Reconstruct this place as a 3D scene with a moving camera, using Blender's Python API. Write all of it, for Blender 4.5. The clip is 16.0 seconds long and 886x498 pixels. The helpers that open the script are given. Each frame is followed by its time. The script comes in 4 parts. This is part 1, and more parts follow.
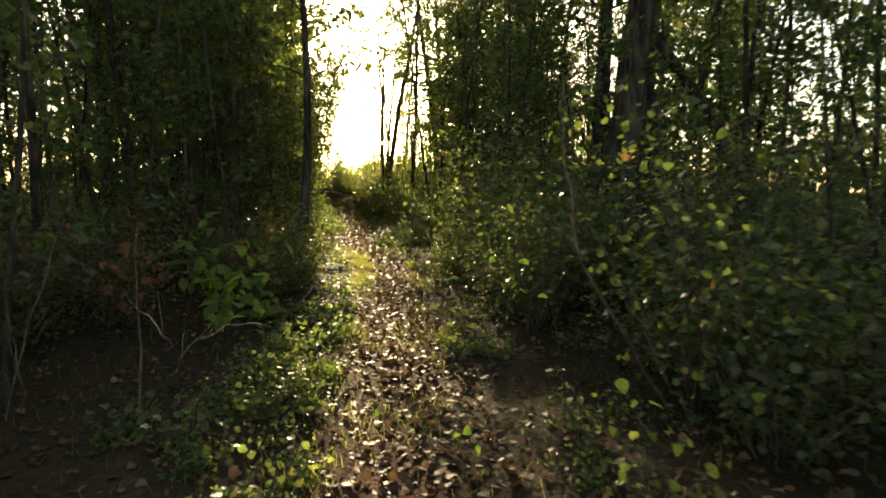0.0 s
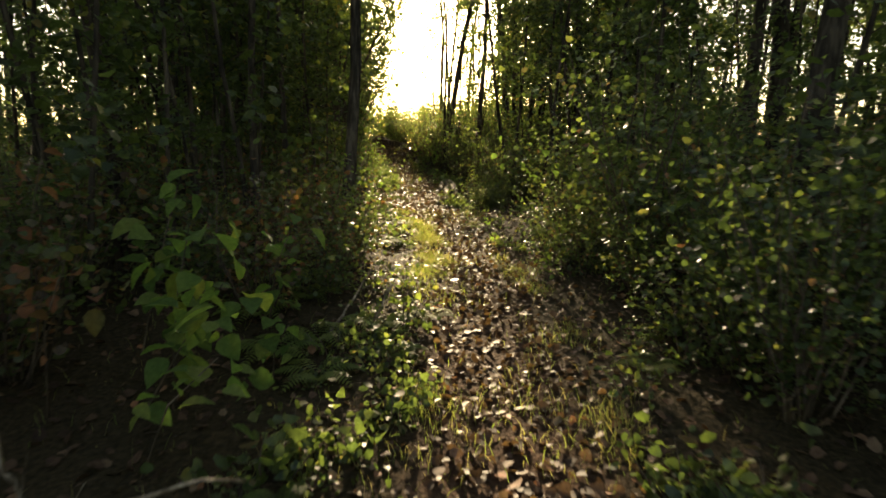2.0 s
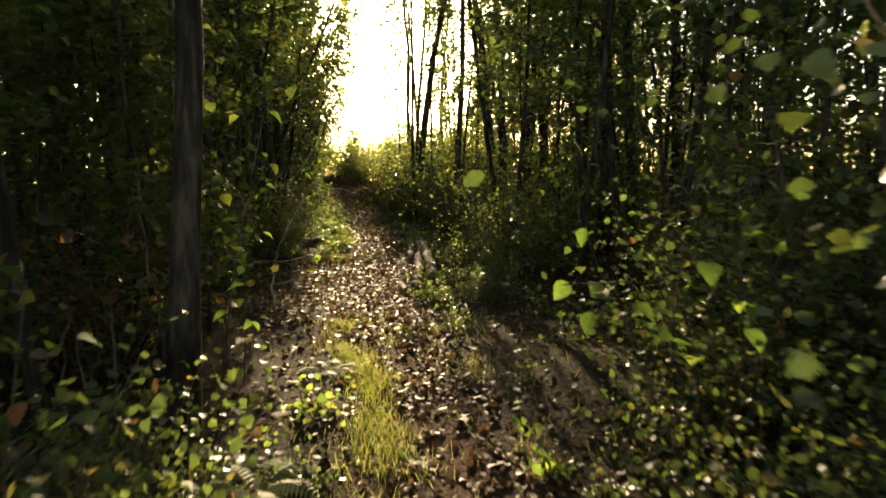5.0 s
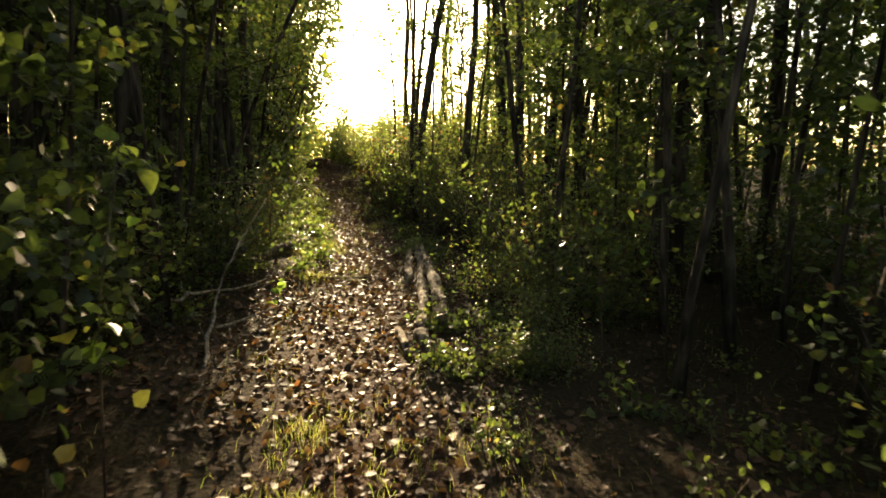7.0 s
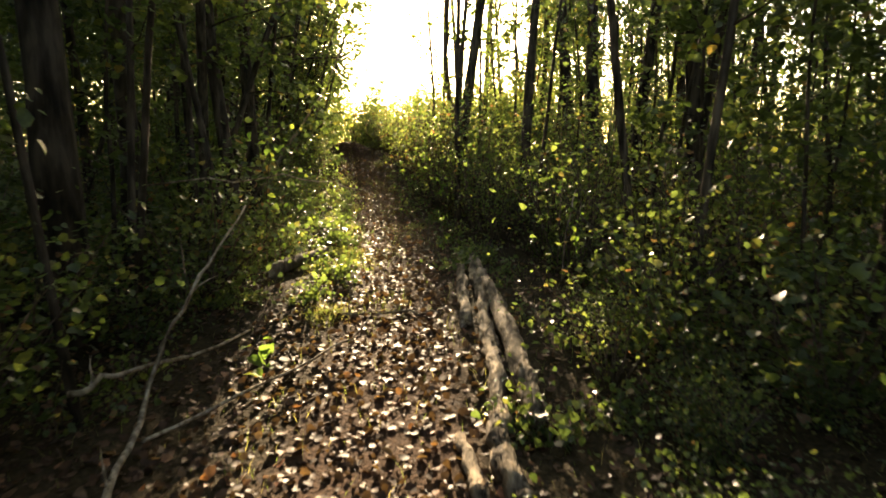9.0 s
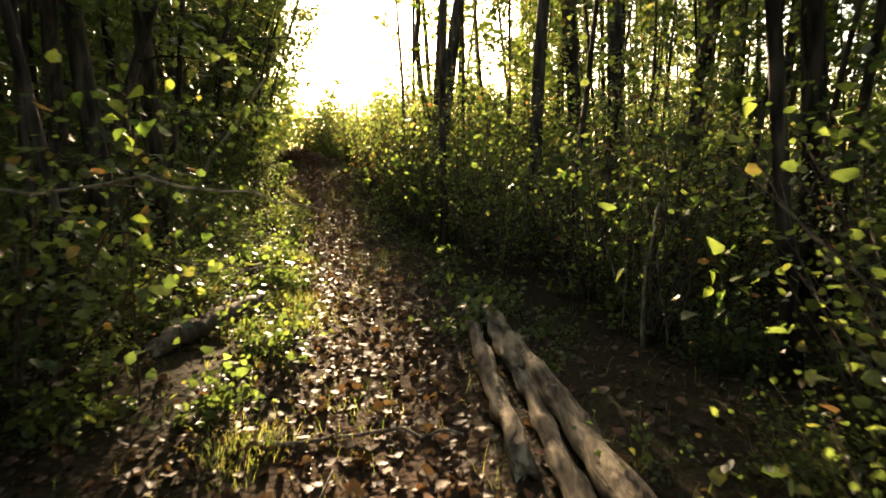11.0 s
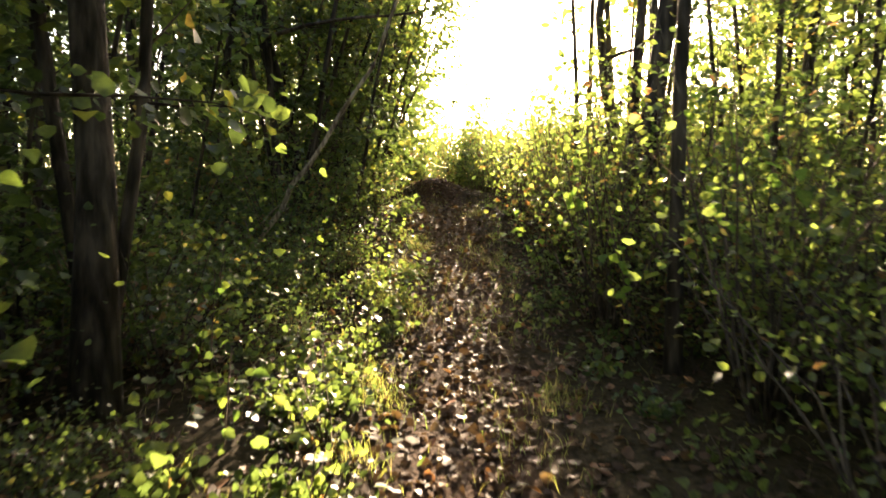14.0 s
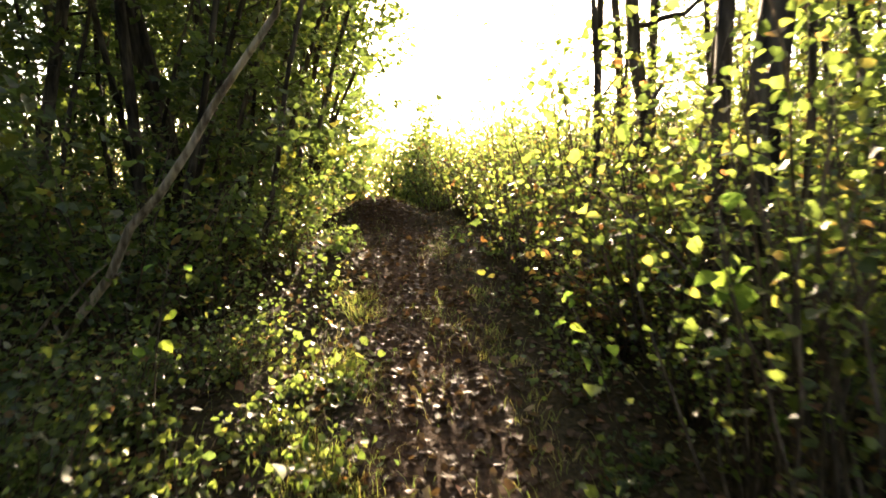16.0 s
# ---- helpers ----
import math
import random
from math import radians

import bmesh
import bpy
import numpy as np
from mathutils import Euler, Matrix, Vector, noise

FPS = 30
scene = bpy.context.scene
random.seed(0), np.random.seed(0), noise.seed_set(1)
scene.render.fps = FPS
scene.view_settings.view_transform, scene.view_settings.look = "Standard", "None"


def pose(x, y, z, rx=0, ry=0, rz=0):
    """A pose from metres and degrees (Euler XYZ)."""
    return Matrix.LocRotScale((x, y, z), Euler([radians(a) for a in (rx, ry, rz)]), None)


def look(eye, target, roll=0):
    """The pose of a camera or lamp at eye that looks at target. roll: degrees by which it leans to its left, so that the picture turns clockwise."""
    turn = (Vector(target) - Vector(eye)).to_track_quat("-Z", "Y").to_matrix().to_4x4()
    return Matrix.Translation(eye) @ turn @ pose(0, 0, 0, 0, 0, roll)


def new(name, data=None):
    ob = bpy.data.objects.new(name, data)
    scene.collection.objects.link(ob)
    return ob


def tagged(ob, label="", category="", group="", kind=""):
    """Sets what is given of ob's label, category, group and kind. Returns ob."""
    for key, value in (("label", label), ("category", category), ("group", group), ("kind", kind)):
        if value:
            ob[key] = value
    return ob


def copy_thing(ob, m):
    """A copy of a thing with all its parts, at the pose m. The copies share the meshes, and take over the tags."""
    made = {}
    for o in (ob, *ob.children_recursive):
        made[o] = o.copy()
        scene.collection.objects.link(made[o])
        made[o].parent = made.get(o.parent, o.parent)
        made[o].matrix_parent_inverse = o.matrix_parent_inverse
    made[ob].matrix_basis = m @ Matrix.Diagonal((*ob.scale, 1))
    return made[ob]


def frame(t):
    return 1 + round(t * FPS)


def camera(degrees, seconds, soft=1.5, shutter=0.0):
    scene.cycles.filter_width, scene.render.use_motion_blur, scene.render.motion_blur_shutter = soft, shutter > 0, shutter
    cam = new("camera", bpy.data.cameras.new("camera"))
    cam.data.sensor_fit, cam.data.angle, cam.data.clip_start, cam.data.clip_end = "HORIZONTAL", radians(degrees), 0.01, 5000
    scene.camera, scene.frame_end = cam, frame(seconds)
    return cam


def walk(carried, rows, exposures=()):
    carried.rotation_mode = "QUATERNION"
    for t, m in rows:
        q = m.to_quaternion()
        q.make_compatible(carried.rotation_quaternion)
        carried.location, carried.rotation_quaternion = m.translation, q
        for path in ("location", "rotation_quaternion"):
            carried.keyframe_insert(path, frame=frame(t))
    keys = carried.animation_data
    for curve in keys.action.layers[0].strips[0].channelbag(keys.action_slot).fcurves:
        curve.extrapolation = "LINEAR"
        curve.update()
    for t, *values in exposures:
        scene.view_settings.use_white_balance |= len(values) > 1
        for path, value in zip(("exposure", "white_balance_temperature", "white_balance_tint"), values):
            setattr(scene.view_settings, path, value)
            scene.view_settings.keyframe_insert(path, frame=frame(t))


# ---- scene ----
cam = camera(71.6, 16.0, soft=1.7, shutter=0.4)
METRES, EYE, TILT, LEAN, TURN = 22.0, 1.25, -4.5, 0.0, 0.0
ROWS = [
    (0.0, 0.0, 0.0, 0.0, 0.0, 0.0, 0.0),
    (0.5, -0.0052, 0.0335, 0.0017, 1.15, -0.28, 0.48),
    (1.0, -0.0141, 0.0688, 0.0062, -0.91, -1.18, 0.79),
    (1.5, -0.0203, 0.101, 0.0103, 7.98, -3.88, 2.83),
    (2.0, -0.027, 0.1351, 0.011, 4.73, -4.65, -0.96),
    (2.5, -0.0298, 0.1717, 0.0168, 3.3, -2.12, 1.15),
    (3.0, -0.0273, 0.205, 0.0223, 10.54, -2.23, 1.81),
    (3.5, -0.0282, 0.2429, 0.0259, 4.29, -1.73, 0.03),
    (4.0, -0.0305, 0.2772, 0.03, 8.05, -2.27, 0.12),
    (4.5, -0.0341, 0.3101, 0.0349, 6.67, -2.43, 0.28),
    (5.0, -0.0427, 0.3457, 0.0429, 2.12, -1.92, 0.68),
    (7.5, -0.0593, 0.4867, 0.0645, 1.53, -3.8, -1.18),
    (8.0, -0.0605, 0.5156, 0.0687, 5.1, -0.41, -0.95),
    (8.5, -0.0658, 0.5426, 0.0654, 6.57, -6.14, 2.28),
    (9.0, -0.0755, 0.5732, 0.0692, 4.44, -5.25, 0.04),
    (11.5, -0.0994, 0.7166, 0.0715, -1.01, -3.2, -0.19),
    (12.0, -0.0976, 0.7467, 0.0746, -2.41, -1.32, -1.83),
    (12.5, -0.1005, 0.7797, 0.0759, -0.37, -1.58, -0.72),
    (13.0, -0.1064, 0.8061, 0.0801, 6.31, -0.59, 1.2),
    (13.5, -0.1103, 0.8274, 0.0822, 14.29, -1.87, -0.34),
    (14.0, -0.12, 0.8549, 0.0851, 14.38, -1.2, -0.64),
    (14.5, -0.1283, 0.882, 0.0882, 15.95, 0.92, -2.28),
    (15.0, -0.1379, 0.9126, 0.0914, 13.88, -1.16, -1.23),
    (15.5, -0.1512, 0.942, 0.0984, 6.78, -0.94, -0.58),
    (16.0, -0.1575, 0.9724, 0.1045, 8.48, -0.57, 0.2),
]
walk(cam, [(t, pose(0, 0, EYE, TILT, LEAN, TURN) @ pose(METRES * x, METRES * y, METRES * z, 90 + pitch, roll, yaw)) for t, x, y, z, yaw, pitch, roll in ROWS],
     [(t, stops, kelvin, tint) for t, stops, kelvin, tint in ((0.0, 1.92, 8500, 9), (2.0, 1.82, 8500, 9), (3.5, 2.20, 8000, 12), (4.1, 2.23, 8000, 12), (5.0, 1.87, 8600, 11), (7.5, 2.27, 8600, 12), (8.5, 2.52, 8400, 13), (9.0, 2.52, 8300, 13),
      (11.5, 2.45, 8500, 14), (12.5, 3.00, 8200, 15), (14.5, 3.35, 7600, 17), (15.2, 3.45, 7500, 17), (16.0, 3.35, 7700, 17))])

# ---- world, sun ----
SUN_AZ, SUN_EL = 8.0, 16.0          # degrees left of the walk's first heading, above the horizon
world = bpy.data.worlds.new("world")
scene.world = world
world.use_nodes = True
wn = world.node_tree
sky = wn.nodes.new("ShaderNodeTexSky")
sky.sky_type, sky.sun_disc = "NISHITA", False
sky.sun_elevation, sky.sun_rotation = radians(SUN_EL), radians(-SUN_AZ)
sky.dust_density, sky.air_density = 1.6, 1.0
wn.links.new(sky.outputs["Color"], wn.nodes["Background"].inputs["Color"])
wn.nodes["Background"].inputs["Strength"].default_value = 0.125
sun_data = bpy.data.lights.new("sun", "SUN")
sun_data.energy, sun_data.angle, sun_data.color = 5.0, radians(0.55), (1.0, 0.87, 0.66)
sun = new("sun", sun_data)
a, e = radians(SUN_AZ), radians(SUN_EL)
SUN_DIR = Vector((-math.sin(a) * math.cos(e), math.cos(a) * math.cos(e), math.sin(e)))
sun.matrix_world = look(SUN_DIR * 60, (0, 0, 0))


# ---- materials ----
def mat(name):
    m = bpy.data.materials.new(name)
    m.use_nodes = True
    nt = m.node_tree
    return m, nt, nt.nodes["Principled BSDF"], nt.nodes["Material Output"]


def ramp(nt, stops):
    r = nt.nodes.new("ShaderNodeValToRGB")
    el = r.color_ramp.elements
    while len(el) < len(stops):
        el.new(0.5)
    for k, (p, c) in zip(el, stops):
        k.position, k.color = p, (*c, 1)
    return r


def noise_tex(nt, scale, detail=5, coords="Object"):
    n = nt.nodes.new("ShaderNodeTexNoise")
    n.inputs["Scale"].default_value, n.inputs["Detail"].default_value = scale, detail
    tc = nt.nodes.new("ShaderNodeTexCoord")
    nt.links.new(tc.outputs[coords], n.inputs["Vector"])
    return n


def leaf_material(name, stops, glow=0.5, rough=0.42, single=False, spec=0.42):
    """Thin leaf: gloss and diffuse in front, light coming through from behind."""
    m, nt, p, out = mat(name)
    if single:
        src = nt.nodes.new("ShaderNodeObjectInfo").outputs["Random"]
    else:
        src = nt.nodes.new("ShaderNodeNewGeometry").outputs["Random Per Island"]
    r = ramp(nt, stops)
    nt.links.new(src, r.inputs["Fac"])
    blot = noise_tex(nt, 38)
    shade = nt.nodes.new("ShaderNodeHueSaturation")
    val = nt.nodes.new("ShaderNodeMapRange")
    val.inputs["From Min"].default_value, val.inputs["From Max"].default_value = 0.3, 0.7
    val.inputs["To Min"].default_value, val.inputs["To Max"].default_value = 0.7, 1.2
    nt.links.new(blot.outputs["Fac"], val.inputs["Value"])
    nt.links.new(val.outputs["Result"], shade.inputs["Value"])
    nt.links.new(r.outputs["Color"], shade.inputs["Color"])
    shade.inputs["Saturation"].default_value = 0.86
    p.inputs["Roughness"].default_value = rough
    p.inputs["Specular IOR Level"].default_value = spec
    nt.links.new(shade.outputs["Color"], p.inputs["Base Color"])
    t = nt.nodes.new("ShaderNodeBsdfTranslucent")
    warm = nt.nodes.new("ShaderNodeMix")
    warm.data_type, warm.blend_type = "RGBA", "MULTIPLY"
    warm.inputs["Factor"].default_value = 1.0
    nt.links.new(shade.outputs["Color"], warm.inputs["A"])
    warm.inputs["B"].default_value = (3.1, 3.08, 1.7, 1)
    nt.links.new(warm.outputs["Result"], t.inputs["Color"])
    mix = nt.nodes.new("ShaderNodeMixShader")
    mix.inputs["Fac"].default_value = glow
    nt.links.new(p.outputs["BSDF"], mix.inputs[1])
    nt.links.new(t.outputs["BSDF"], mix.inputs[2])
    nt.links.new(mix.outputs["Shader"], out.inputs["Surface"])
    return m


GREENS = [(0.0, (0.022, 0.038, 0.012)), (0.45, (0.036, 0.058, 0.015)), (0.85, (0.056, 0.08, 0.018)), (0.97, (0.12, 0.12, 0.022)), (1.0, (0.13, 0.07, 0.02))]
M_CROWN = leaf_material("canopy_leaf", GREENS, glow=0.55)
M_BUSH = leaf_material("bush_leaf", [(0.0, (0.028, 0.048, 0.015)), (0.5, (0.045, 0.072, 0.018)), (0.85, (0.075, 0.1, 0.022)), (0.95, (0.11, 0.095, 0.028)), (1.0, (0.12, 0.05, 0.024))], glow=0.52)
M_RUST = leaf_material("rust_leaf", [(0.0, (0.06, 0.025, 0.014)), (0.3, (0.045, 0.06, 0.016)), (0.65, (0.05, 0.075, 0.016)), (0.85, (0.11, 0.04, 0.016)), (1.0, (0.14, 0.07, 0.02))])
# yellow-green, lighter copy of the bush leaf: sunlight brightness put into its colours
M_YELLOW_SUNLIT = leaf_material("yellow_sunlit_leaf", glow=0.62, stops=[(0.0, (0.045, 0.07, 0.018)), (0.35, (0.065, 0.095, 0.024)), (0.65, (0.095, 0.125, 0.03)), (0.88, (0.12, 0.125, 0.033)), (0.96, (0.11, 0.07, 0.028)), (1.0, (0.14, 0.055, 0.028))])
M_BIG = leaf_material("broad_leaf", [(0.0, (0.05, 0.1, 0.02)), (0.7, (0.08, 0.14, 0.022)), (1.0, (0.14, 0.17, 0.025))], single=True, rough=0.6, spec=0.1)
M_GRASS = leaf_material("grass_blade", [(0.0, (0.07, 0.11, 0.02)), (0.5, (0.105, 0.125, 0.03)), (1.0, (0.21, 0.165, 0.075))], rough=0.5)
M_LITTER = leaf_material("dead_leaf", [(0.0, (0.03, 0.016, 0.01)), (0.45, (0.07, 0.036, 0.02)), (0.8, (0.1, 0.05, 0.026)), (0.94, (0.15, 0.085, 0.045)), (1.0, (0.27, 0.09, 0.03))], glow=0.14, rough=0.55, spec=0.07)
M_LITTER_ONE = leaf_material("fallen_leaf_single", [(0.0, (0.07, 0.036, 0.018)), (0.5, (0.13, 0.07, 0.035)), (0.85, (0.21, 0.14, 0.075)), (1.0, (0.25, 0.1, 0.035))], glow=0.1, rough=0.5, single=True, spec=0.1)


def bark_material(name, dark, light, scale=14.0, grain=(1, 1, 0.22), relief=0.02):
    m, nt, p, out = mat(name)
    n = noise_tex(nt, scale, 8)
    tc = nt.nodes.new("ShaderNodeTexCoord")
    mp = nt.nodes.new("ShaderNodeMapping")
    mp.inputs["Scale"].default_value = grain
    nt.links.new(tc.outputs["Object"], mp.inputs["Vector"])
    nt.links.new(mp.outputs["Vector"], n.inputs["Vector"])
    big = noise_tex(nt, 2.3, 3)
    add = nt.nodes.new("ShaderNodeMath")
    add.operation = "MULTIPLY_ADD"
    nt.links.new(big.outputs["Fac"], add.inputs[0])
    add.inputs[1].default_value = 0.7
    nt.links.new(n.outputs["Fac"], add.inputs[2])
    r = ramp(nt, [(0.68, dark), (0.84, tuple(a * 0.65 + b * 0.35 for a, b in zip(dark, light))), (1.0, light)])
    nt.links.new(add.outputs["Value"], r.inputs["Fac"])
    nt.links.new(r.outputs["Color"], p.inputs["Base Color"])
    p.inputs["Roughness"].default_value = 0.9
    p.inputs["Specular IOR Level"].default_value = 0.15
    b = nt.nodes.new("ShaderNodeBump")
    b.inputs["Strength"].default_value, b.inputs["Distance"].default_value = 0.7, relief
    nt.links.new(n.outputs["Fac"], b.inputs["Height"])
    nt.links.new(b.outputs["Normal"], p.inputs["Normal"])
    return m


M_BARK = bark_material("bark_grey_brown", (0.02, 0.015, 0.011), (0.1, 0.078, 0.057), 18, (1, 1, 0.2), 0.035)
M_TWIG = bark_material("twig_bark", (0.05, 0.038, 0.026), (0.16, 0.12, 0.085), 40)
M_LOG = bark_material("peeling_log_bark", (0.028, 0.019, 0.013), (0.34, 0.26, 0.175), 17, (1, 0.25, 1), 0.09)
M_DEADWOOD = bark_material("weathered_wood", (0.09, 0.065, 0.042), (0.4, 0.32, 0.23), 30)

m, nt, p, out = mat("forest_soil")
M_SOIL = m
att = nt.nodes.new("ShaderNodeAttribute")
att.attribute_name = "trodden"
fine, broad = noise_tex(nt, 34, 8), noise_tex(nt, 3.1, 5)
wild = ramp(nt, [(0.3, (0.018, 0.013, 0.007)), (0.55, (0.04, 0.029, 0.015)), (0.75, (0.07, 0.047, 0.025))])
bare = ramp(nt, [(0.3, (0.026, 0.014, 0.008)), (0.55, (0.06, 0.032, 0.018)), (0.78, (0.11, 0.062, 0.035))])
nt.links.new(fine.outputs["Fac"], wild.inputs["Fac"])
nt.links.new(fine.outputs["Fac"], bare.inputs["Fac"])
mx = nt.nodes.new("ShaderNodeMix")
mx.data_type = "RGBA"
edge = nt.nodes.new("ShaderNodeMath")
edge.operation = "MULTIPLY_ADD"
nt.links.new(broad.outputs["Fac"], edge.inputs[0])
edge.inputs[1].default_value = 0.5
nt.links.new(att.outputs["Fac"], edge.inputs[2])
sh = nt.nodes.new("ShaderNodeMapRange")
sh.inputs["From Min"].default_value, sh.inputs["From Max"].default_value = 0.55, 0.85
nt.links.new(edge.outputs["Value"], sh.inputs["Value"])
nt.links.new(sh.outputs["Result"], mx.inputs["Factor"])
nt.links.new(wild.outputs["Color"], mx.inputs["A"])
nt.links.new(bare.outputs["Color"], mx.inputs["B"])
nt.links.new(mx.outputs["Result"], p.inputs["Base Color"])
p.inputs["Roughness"].default_value = 0.95
p.inputs["Specular IOR Level"].default_value = 0.06
bp = nt.nodes.new("ShaderNodeBump")
bp.inputs["Strength"].default_value, bp.inputs["Distance"].default_value = 0.8, 0.03
nt.links.new(fine.outputs["Fac"], bp.inputs["Height"])
nt.links.new(bp.outputs["Normal"], p.inputs["Normal"])


# ---- ground ----
def path_x(y):
    """The trodden line's middle."""
    return float(np.interp(y, (-8, 0, 4.3, 8, 11.5, 14.8, 19, 21.4, 25.2, 28.2, 33, 40), (0.2, -0.1, -0.37, -0.72, -1.27, -2.15, -2.6, -3.2, -4.1, -4.95, -6.6, -9.5)))


def ground_z(x, y):
    z = float(np.interp(y, (-40, -5, 0, 4.4, 8.6, 13, 16, 20, 23, 25.5, 28, 30, 34, 60, 400), (-0.6, -0.25, -0.2, -0.17, 0.02, 0.14, 0.18, 0.36, 0.52, 0.78, 1.22, 1.45, 1.5, 1.2, 0)))
    d = abs(x - path_x(y))
    bump = noise.noise((x * 0.45, y * 0.45, 0)) * 0.13 + noise.noise((x * 1.7, y * 1.7, 4)) * 0.035
    heap = 0.42 * math.exp(-((x + 5.75) / 0.75) ** 2 - ((y - 30.3) / 0.55) ** 2)
    return z + bump * min(1, d / 1.1) + min(d, 5) * 0.035 - 0.04 * math.exp(-(d / 0.5) ** 2) + heap + noise.noise((x * 5, y * 5, 9)) * 0.012


def mesh_of(name, co, faces, material, smooth=True):
    me = bpy.data.meshes.new(name)
    co = np.asarray(co, dtype=np.float32)
    me.vertices.add(len(co))
    me.vertices.foreach_set("co", co.ravel())
    if isinstance(faces, np.ndarray):
        n, k = faces.shape
        flat, starts, totals = faces.ravel(), np.arange(n) * k, np.full(n, k)
    else:
        totals = np.array([len(f) for f in faces])
        starts = np.concatenate(([0], np.cumsum(totals)[:-1]))
        flat = np.array([i for f in faces for i in f])
    me.loops.add(len(flat))
    me.loops.foreach_set("vertex_index", flat.astype(np.int32))
    me.polygons.add(len(totals))
    me.polygons.foreach_set("loop_start", starts.astype(np.int32))
    me.polygons.foreach_set("use_smooth", np.full(len(totals), smooth))
    me.materials.append(material)
    me.update(calc_edges=True)
    me.validate()
    return me


def build_ground():
    def spread(lo, hi, step, far):
        near = list(np.arange(lo, hi + 1e-6, step))
        out, d = [], step
        while near[-1] + sum(out) < far:
            d *= 1.35
            out.append(d)
        after = [near[-1] + sum(out[:i + 1]) for i in range(len(out))]
        before = [near[0] - sum(out[:i + 1]) for i in range(len(out))][::-1]
        return before + near + after
    xs, ys = spread(-8.5, 4, 0.13, 900), spread(-2, 32, 0.13, 900)
    co = [(x, y, ground_z(x, y) if abs(x) < 60 and -50 < y < 120 else 0.0) for y in ys for x in xs]
    w = len(xs)
    q = np.arange(len(ys) * w).reshape(len(ys), w)
    faces = np.stack([q[:-1, :-1], q[:-1, 1:], q[1:, 1:], q[1:, :-1]], -1).reshape(-1, 4)
    me = mesh_of("ground", co, faces, M_SOIL)
    at = me.attributes.new("trodden", "FLOAT", "POINT")
    at.data.foreach_set("value", np.array([max(0.0, 1 - abs(x - path_x(y)) / (0.75 if y < 13 or y > 18 else 0.95)) if -10 < y < 40 else 0.0 for x, y, z in co], dtype=np.float32))
    return tagged(new("ground", me), "dark forest soil with a trodden brown footpath", "ground", kind="structure")


ground = build_ground()


# ---- kinds of things ----
def part(name, me, parent, label=""):
    ob = new(name, me)
    ob.parent = parent
    return tagged(ob, label) if label else ob


def tube(points, radii, sides=6, base=0):
    """Verts and faces of a tapering round limb along points."""
    pts = [Vector(q) for q in points]
    co, faces = [], []
    for i, q in enumerate(pts):
        d = (pts[min(i + 1, len(pts) - 1)] - pts[max(i - 1, 0)]).normalized()
        u = d.orthogonal().normalized() if abs(d.z) < 0.9 else Vector((1, 0, 0)).cross(d).normalized()
        v = d.cross(u)
        for k in range(sides):
            w = 2 * math.pi * k / sides
            co.append(q + (u * math.cos(w) + v * math.sin(w)) * radii[i])
    for i in range(len(pts) - 1):
        for k in range(sides):
            a, b = base + i * sides + k, base + i * sides + (k + 1) % sides
            faces.append((a, b, b + sides, a + sides))
    faces.append(tuple(base + k for k in range(sides))[::-1])
    faces.append(tuple(base + (len(pts) - 1) * sides + k for k in range(sides)))
    return co, faces


def tubes_mesh(name, limbs, material):
    co, faces = [], []
    for pts, radii, sides in limbs:
        c, f = tube(pts, radii, sides, len(co))
        co += c
        faces += f
    return mesh_of(name, co, faces, material)


def unit(a):
    return a / np.maximum(np.linalg.norm(a, axis=1, keepdims=True), 1e-6)


def leaves_mesh(name, at, way, size, rng, material, aspect=0.66, flat=0.5, simple=False):
    """Many leaves in one mesh: at, the stalk ends; way, where each one points."""
    at, way = np.asarray(at, float), unit(np.asarray(way, float))
    n = len(at)
    up = rng.normal(0, flat, (n, 3)) + (0, 0, 1)
    side = unit(np.cross(way, up))
    nrm = np.cross(side, way)
    if simple:
        tpl = np.array([(0, 0, 0), (-0.5, 0.42, 0.12), (0, 1, -0.06), (0.5, 0.42, 0.12)])
        fc = np.array([(0, 1, 2), (0, 2, 3)])
    else:
        tpl = np.array([(0, 0, 0), (-0.46, 0.26, 0.1), (-0.38, 0.66, 0.08), (0, 1, -0.12), (0.38, 0.66, 0.08), (0.46, 0.26, 0.1)])
        fc = np.array([(0, 3, 2, 1), (0, 5, 4, 3)])
    s = np.asarray(size, float).reshape(-1, 1, 1) * np.ones((n, 1, 1))
    asp = aspect * rng.uniform(0.8, 1.2, (n, 1, 1))
    curl = rng.uniform(0.3, 1.8, (n, 1, 1))
    co = at[:, None, :] + s * (tpl[None, :, 0:1] * asp * 2 * 0.5 / 0.46 * 0.92 * side[:, None, :] + tpl[None, :, 1:2] * way[:, None, :] + tpl[None, :, 2:3] * curl * nrm[:, None, :])
    faces = (fc[None] + (np.arange(n) * len(tpl))[:, None, None]).reshape(-1, fc.shape[1])
    return mesh_of(name, co.reshape(-1, 3), faces, material)


def along(pts, s):
    """Points at the fractions s along a polyline."""
    p = np.asarray(pts, float)
    k = np.linspace(0, 1, len(p))
    return np.stack([np.interp(s, k, p[:, i]) for i in range(3)], 1)


def wander(rng, start, way, length, n, bend=0.12, lift=0.0):
    """A slightly crooked limb."""
    pts, d = [Vector(start)], Vector(way).normalized()
    for _ in range(n):
        d = (d + Vector(rng.normal(0, bend, 3)) + Vector((0, 0, lift))).normalized()
        pts.append(pts[-1] + d * (length / n))
    return pts


